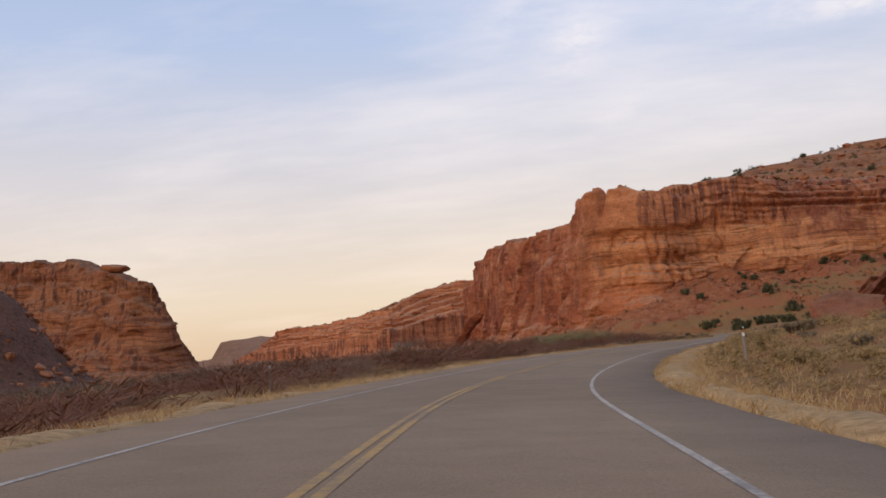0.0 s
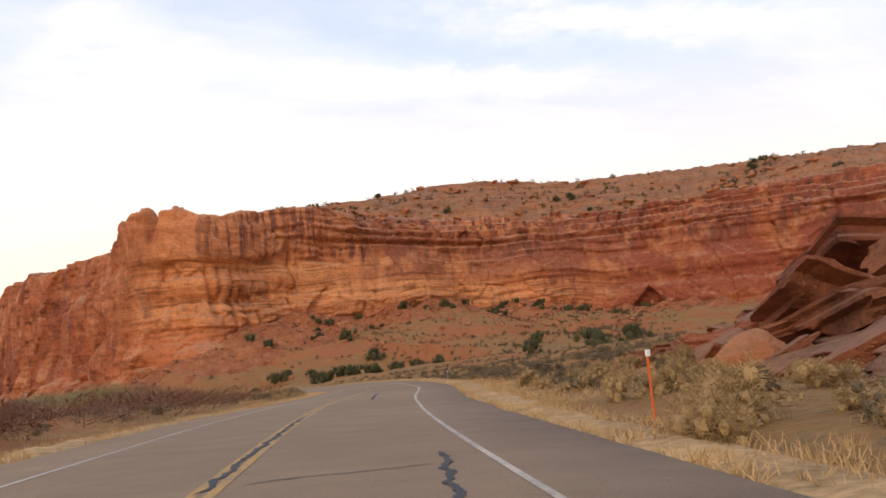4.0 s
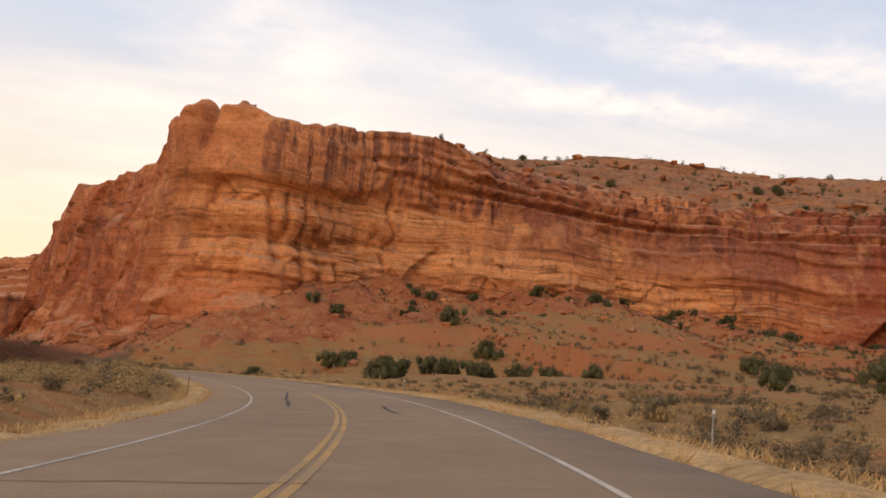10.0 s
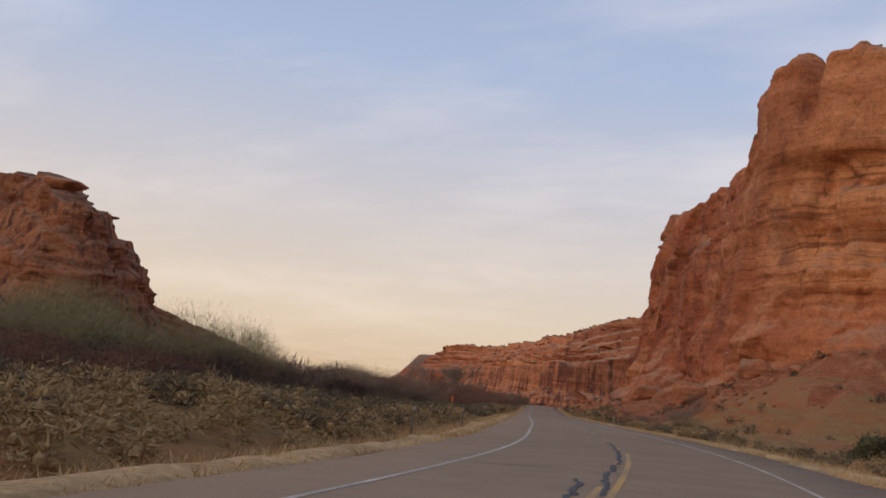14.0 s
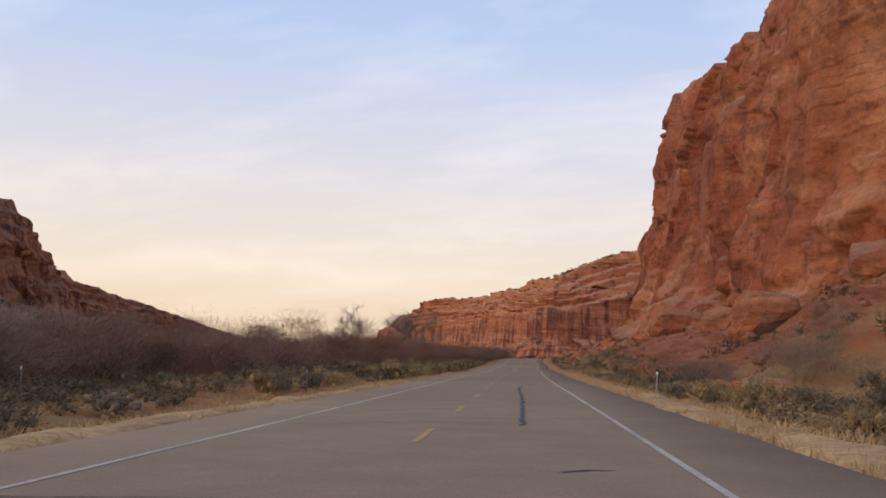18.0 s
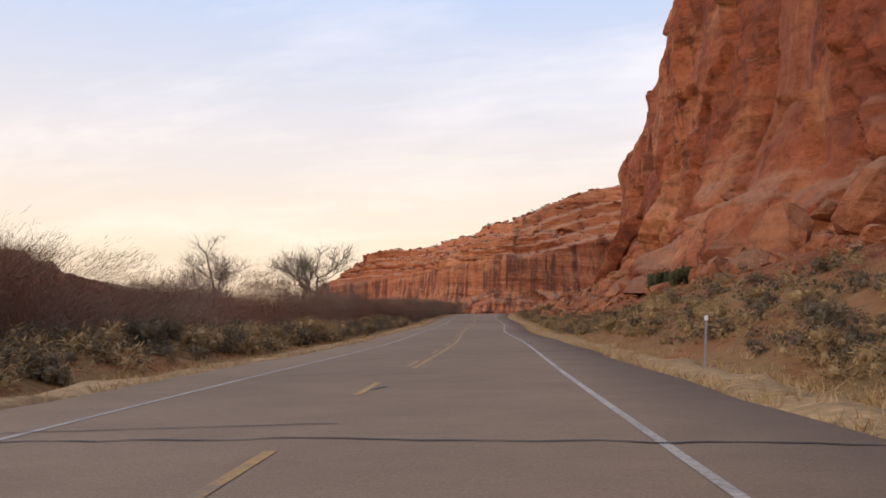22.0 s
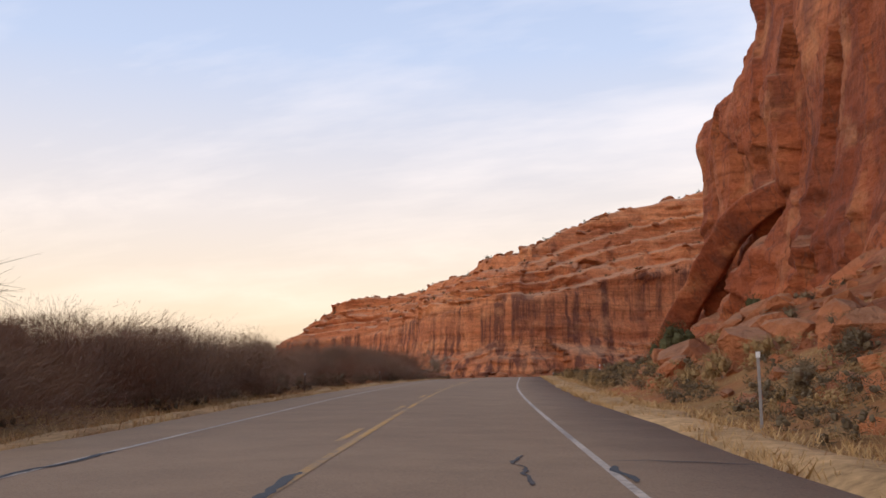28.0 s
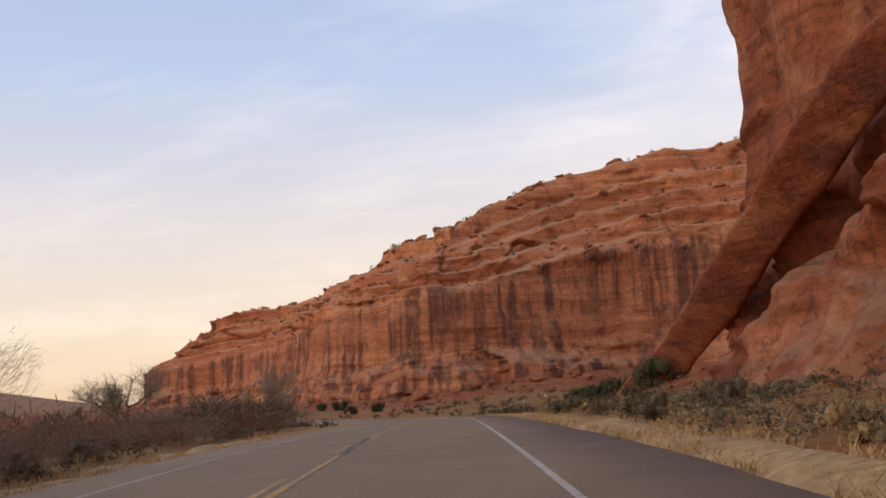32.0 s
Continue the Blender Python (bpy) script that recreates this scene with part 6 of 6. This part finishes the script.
CRACKS_BEND = (
    ((95.2, 2.8), (91.5, 2.6), (89.7, 2.5)), ((139.5, 1.2), (126, 1.6)), ((91.5, -0.03), (97.2, 0.0), (110, 0.03)), ((73.9, 0.0), (80, 0.0)), ((148, 0.0), (158, 0.0), (182.3, 0.05), (188.6, 0.0)),
    ((148.8, 1.6), (149.6, 1.7)), ((188.8, -0.2), (188.6, 0.1), (190.1, 0.0), (193.3, 0.05), (193.8, 0.9), (192.6, 1.5), (191.6, 1.8)), ((188.6, 0.1), (187.8, 0.3), (187.1, 0.6)), ((193.3, 0.05), (200.6, 0.05)),
)
CRACKS_TURN = (
    ((233.6, 1.7), (230.4, 1.65), (227.6, 1.75)), ((232.9, -1.7), (235.6, -1.7), (242.4, -1.7), (253.4, -1.0)), ((266.7, -0.4), (267.0, -0.1)), ((292.5, -0.6), (281.2, 0.0)),
    ((289.4, 0.0), (294.6, -0.2), (299.9, -0.1), (312.1, -0.2)), ((256, 3.5), (264, 3.35), (268, 3.4)), ((330, 0.0), (334, 0.1), (337, 0.0)),
)
CRACKS_STRAIGHT = (
    ((356.7, 1.5), (354.4, 1.4), (350.7, 1.8), (349.9, 1.9), (349.2, 1.7)), ((348.2, 1.2), (347.4, 1.5), (346.2, 1.4)), ((364.9, 1.9), (365.2, 2.2), (365.2, 2.5)), ((399.5, 1.35), (389.4, 1.45), (384.4, 1.5), (372.2, 1.5)),
    ((403.4, 1.6), (403.1, 1.5), (401.4, 1.5), (400, 1.6)), ((409.6, 1.6), (407.9, 1.5), (406.6, 2.0), (406.1, 1.7), (404.1, 2.2), (403.6, 2.2), (403.4, 2.1), (403.1, 1.6)),
)
CRACKS_END = (
    ((449.2, -0.1), (449.9, 0.2)), ((434.5, 3.75), (430, 4.3)), ((479.2, 3.5), (476.4, 3.6)), ((538.9, 0.1), (543.9, 0.0), (551.2, 0.05)), ((539.7, -3.3), (541.4, -3.1)), ((538.4, -3.1), (537.4, -1.8), (537.4, -1.5)),
    ((562, 0.05), (568.6, 0.05)), ((569.4, 3.43), (567.9, 3.43)), ((566, -3.4), (572, -3.2)), ((609, 0.0), (612, 0.0)), ((660.3, 0.1), (668.5, 0.0)),
)
for k, places in enumerate(CRACKS_BEND + CRACKS_TURN + CRACKS_STRAIGHT + CRACKS_END):
    seal(places, 0.105, SEAL, 200 + k)
for k, (a, b, c, d) in enumerate(((92.2, 0.3, 93.3, 2.6), (70.4, 0.3, 71.4, 5.2), (227, -2.6, 227.4, 1.8), (266.7, -4.5, 267, 0.0), (372.2, -3.7, 372.9, 1.2), (382.6, 1.6, 381.9, 5.0), (443.7, -5.0, 442.2, 5.2), (489.7, 0.5, 488.7, 5.2), (570, 3.5, 569.6, 5.2), (570.6, 2.4, 567.6, 2.4), (433, -4.8, 432, 5.0))):
    seal(((a, b), ((a + c) / 2 + 0.1, (b + d) / 2), (c, d)), 0.06, STAIN, 300 + k, 0.08, "road_joint", "thin dark cross crack")
for k, s0 in enumerate(np.arange(-10, 720, 13.7)):
    s0 = s0 + rng.uniform(-4, 4)
    lo, hi = ((-5.4, 5.8), (-5.4, 0.2), (0.0, 5.8))[int(rng.integers(3))]
    crack(s0, lo, s0 + rng.uniform(-0.6, 0.6), hi, 0.07, STAIN, 0.18, 400 + k, "road_joint", "thin dark cross crack")


# ---- posts ----
def box_mesh(name, size, mat, at=(0, 0, 0), bevel=0.006):
    bm = bmesh.new()
    bmesh.ops.create_cube(bm, size=1.0, matrix=Matrix.Translation(at) @ Matrix.Diagonal((*size, 1)))
    bmesh.ops.bevel(bm, geom=bm.edges[:], offset=bevel, segments=2, affect="EDGES")
    me = bpy.data.meshes.new(name)
    bm.to_mesh(me)
    bm.free()
    me.materials.append(mat)
    return me


def delineator(x, y, height, post_mat, head_mat, label, head=(0.08, 0.025, 0.11), bands=()):
    ob = thing("marker_post", label, "road marker", "road marker posts", (x, y, float(gz(x, y)) - 0.05))
    ob.rotation_euler = (rng.uniform(-0.03, 0.03), rng.uniform(-0.03, 0.03), 0.2)
    part("post", box_mesh("post", (0.055, 0.03, height), post_mat, (0, 0, height / 2)), ob)
    part("reflector", box_mesh("reflector", head, head_mat, (0, -0.02, height - head[2] / 2 + 0.03)), ob, "bright reflector plate")
    for z, m in bands:
        part("band", box_mesh("band", (0.09, 0.05, 0.14), m, (0, -0.005, z)), ob, "coloured band")


def road_spot(s, lat):
    p = on_road(s, lat)
    return float(p[0]), float(p[1])


put_shrub("rabbit", 16.6, 73.6, 1.3, 0.75)
put_shrub("rabbit", 17.8, 74.6, 1.4, 0.75)
put_shrub("rabbit", 15.6, 72.2, 1.1, 0.75)
delineator(17.6, 77.2, 1.45, ORANGE, WHITE, "orange utility marker post with a white cap", (0.10, 0.06, 0.14))
for x, y in (road_spot(170.6, 6.5), road_spot(220.6, 8.8), road_spot(265, 8.5), road_spot(455.4, 6.6), road_spot(391.9, 6.6), road_spot(544, 7.7)):
    delineator(x, y, 1.25, POST_GREY, WHITE, "thin grey delineator post with a white reflector")
delineator(0.6, 331.0, 1.5, POST_BROWN, ORANGE, "brown marker post with an orange plate", (0.13, 0.04, 0.42))
delineator(-58.9, 535.7, 1.6, POST_GREY, WHITE, "thin grey delineator post with a white reflector")
delineator(-79.2, 604.5, 0.95, WHITE, WHITE, "white marker post with red bands", bands=((0.68, RED), (0.4, RED)))
for s, lat in ((306, -6.6), (318, -6.2), (391, -6.8), (603, -6.6), (627, -6.6), (31, -7.5), (255.4, -6.5), (186, -8.6)):
    x, y = road_spot(s, lat)
    delineator(x, y, 1.15, POST_BROWN, POST_GREY, "short brown roadside post")
for s, lat in ((695, 7.6), (722, 8.5), (32, 8.2), (385, -15)):
    x, y = road_spot(s, lat)
    delineator(x, y, 1.2, POST_GREY, WHITE, "thin grey delineator post with a white reflector")


def fence(points):
    ob = thing("wooden_fence", "short weathered wooden rail fence in dry grass", "fence", at=(*points[0], float(gz(*points[0]))))
    o = np.array(ob.location)
    bases = [np.array((x, y, float(gz(x, y)))) - o for x, y in points]
    for b in bases:
        soup = Soup()
        tube(soup, [b - (0, 0, 0.2), b + (0.02, 0, 0.7), b + (0, 0.02, 1.35)], [0.075, 0.07, 0.062], 8)
        part("fence_post", soup.mesh("fence_post", WOOD), ob)
    for a, b in zip(bases[:-1], bases[1:]):
        for h in (0.55, 1.05):
            soup = Soup()
            tube(soup, [a + (0, 0, h), (a + b) / 2 + (0, 0, h - 0.03), b + (0, 0, h)], [0.045, 0.05, 0.045], 6)
            part("rail", soup.mesh("rail", WOOD), ob)


fence([road_spot(268, -13), road_spot(270.5, -12.2), road_spot(273, -12.6)])

# ---- the close hedge of thicket on the river side, last stretch ----
for n, s0, s1, a, b, wide, tall in ((54, 552, 662, -12.5, -9.0, 3.0, 2.4), (46, 550, 662, -17, -12, 4.2, 3.2)):
    for x, y in zip(*strip(n, s0, s1, a, b)):
        put_thicket(int(rng.choice((0, 1, 3), p=(0.1, 0.1, 0.8))), x, y, wide * rng.uniform(0.8, 1.2), tall * rng.uniform(0.75, 1.2))
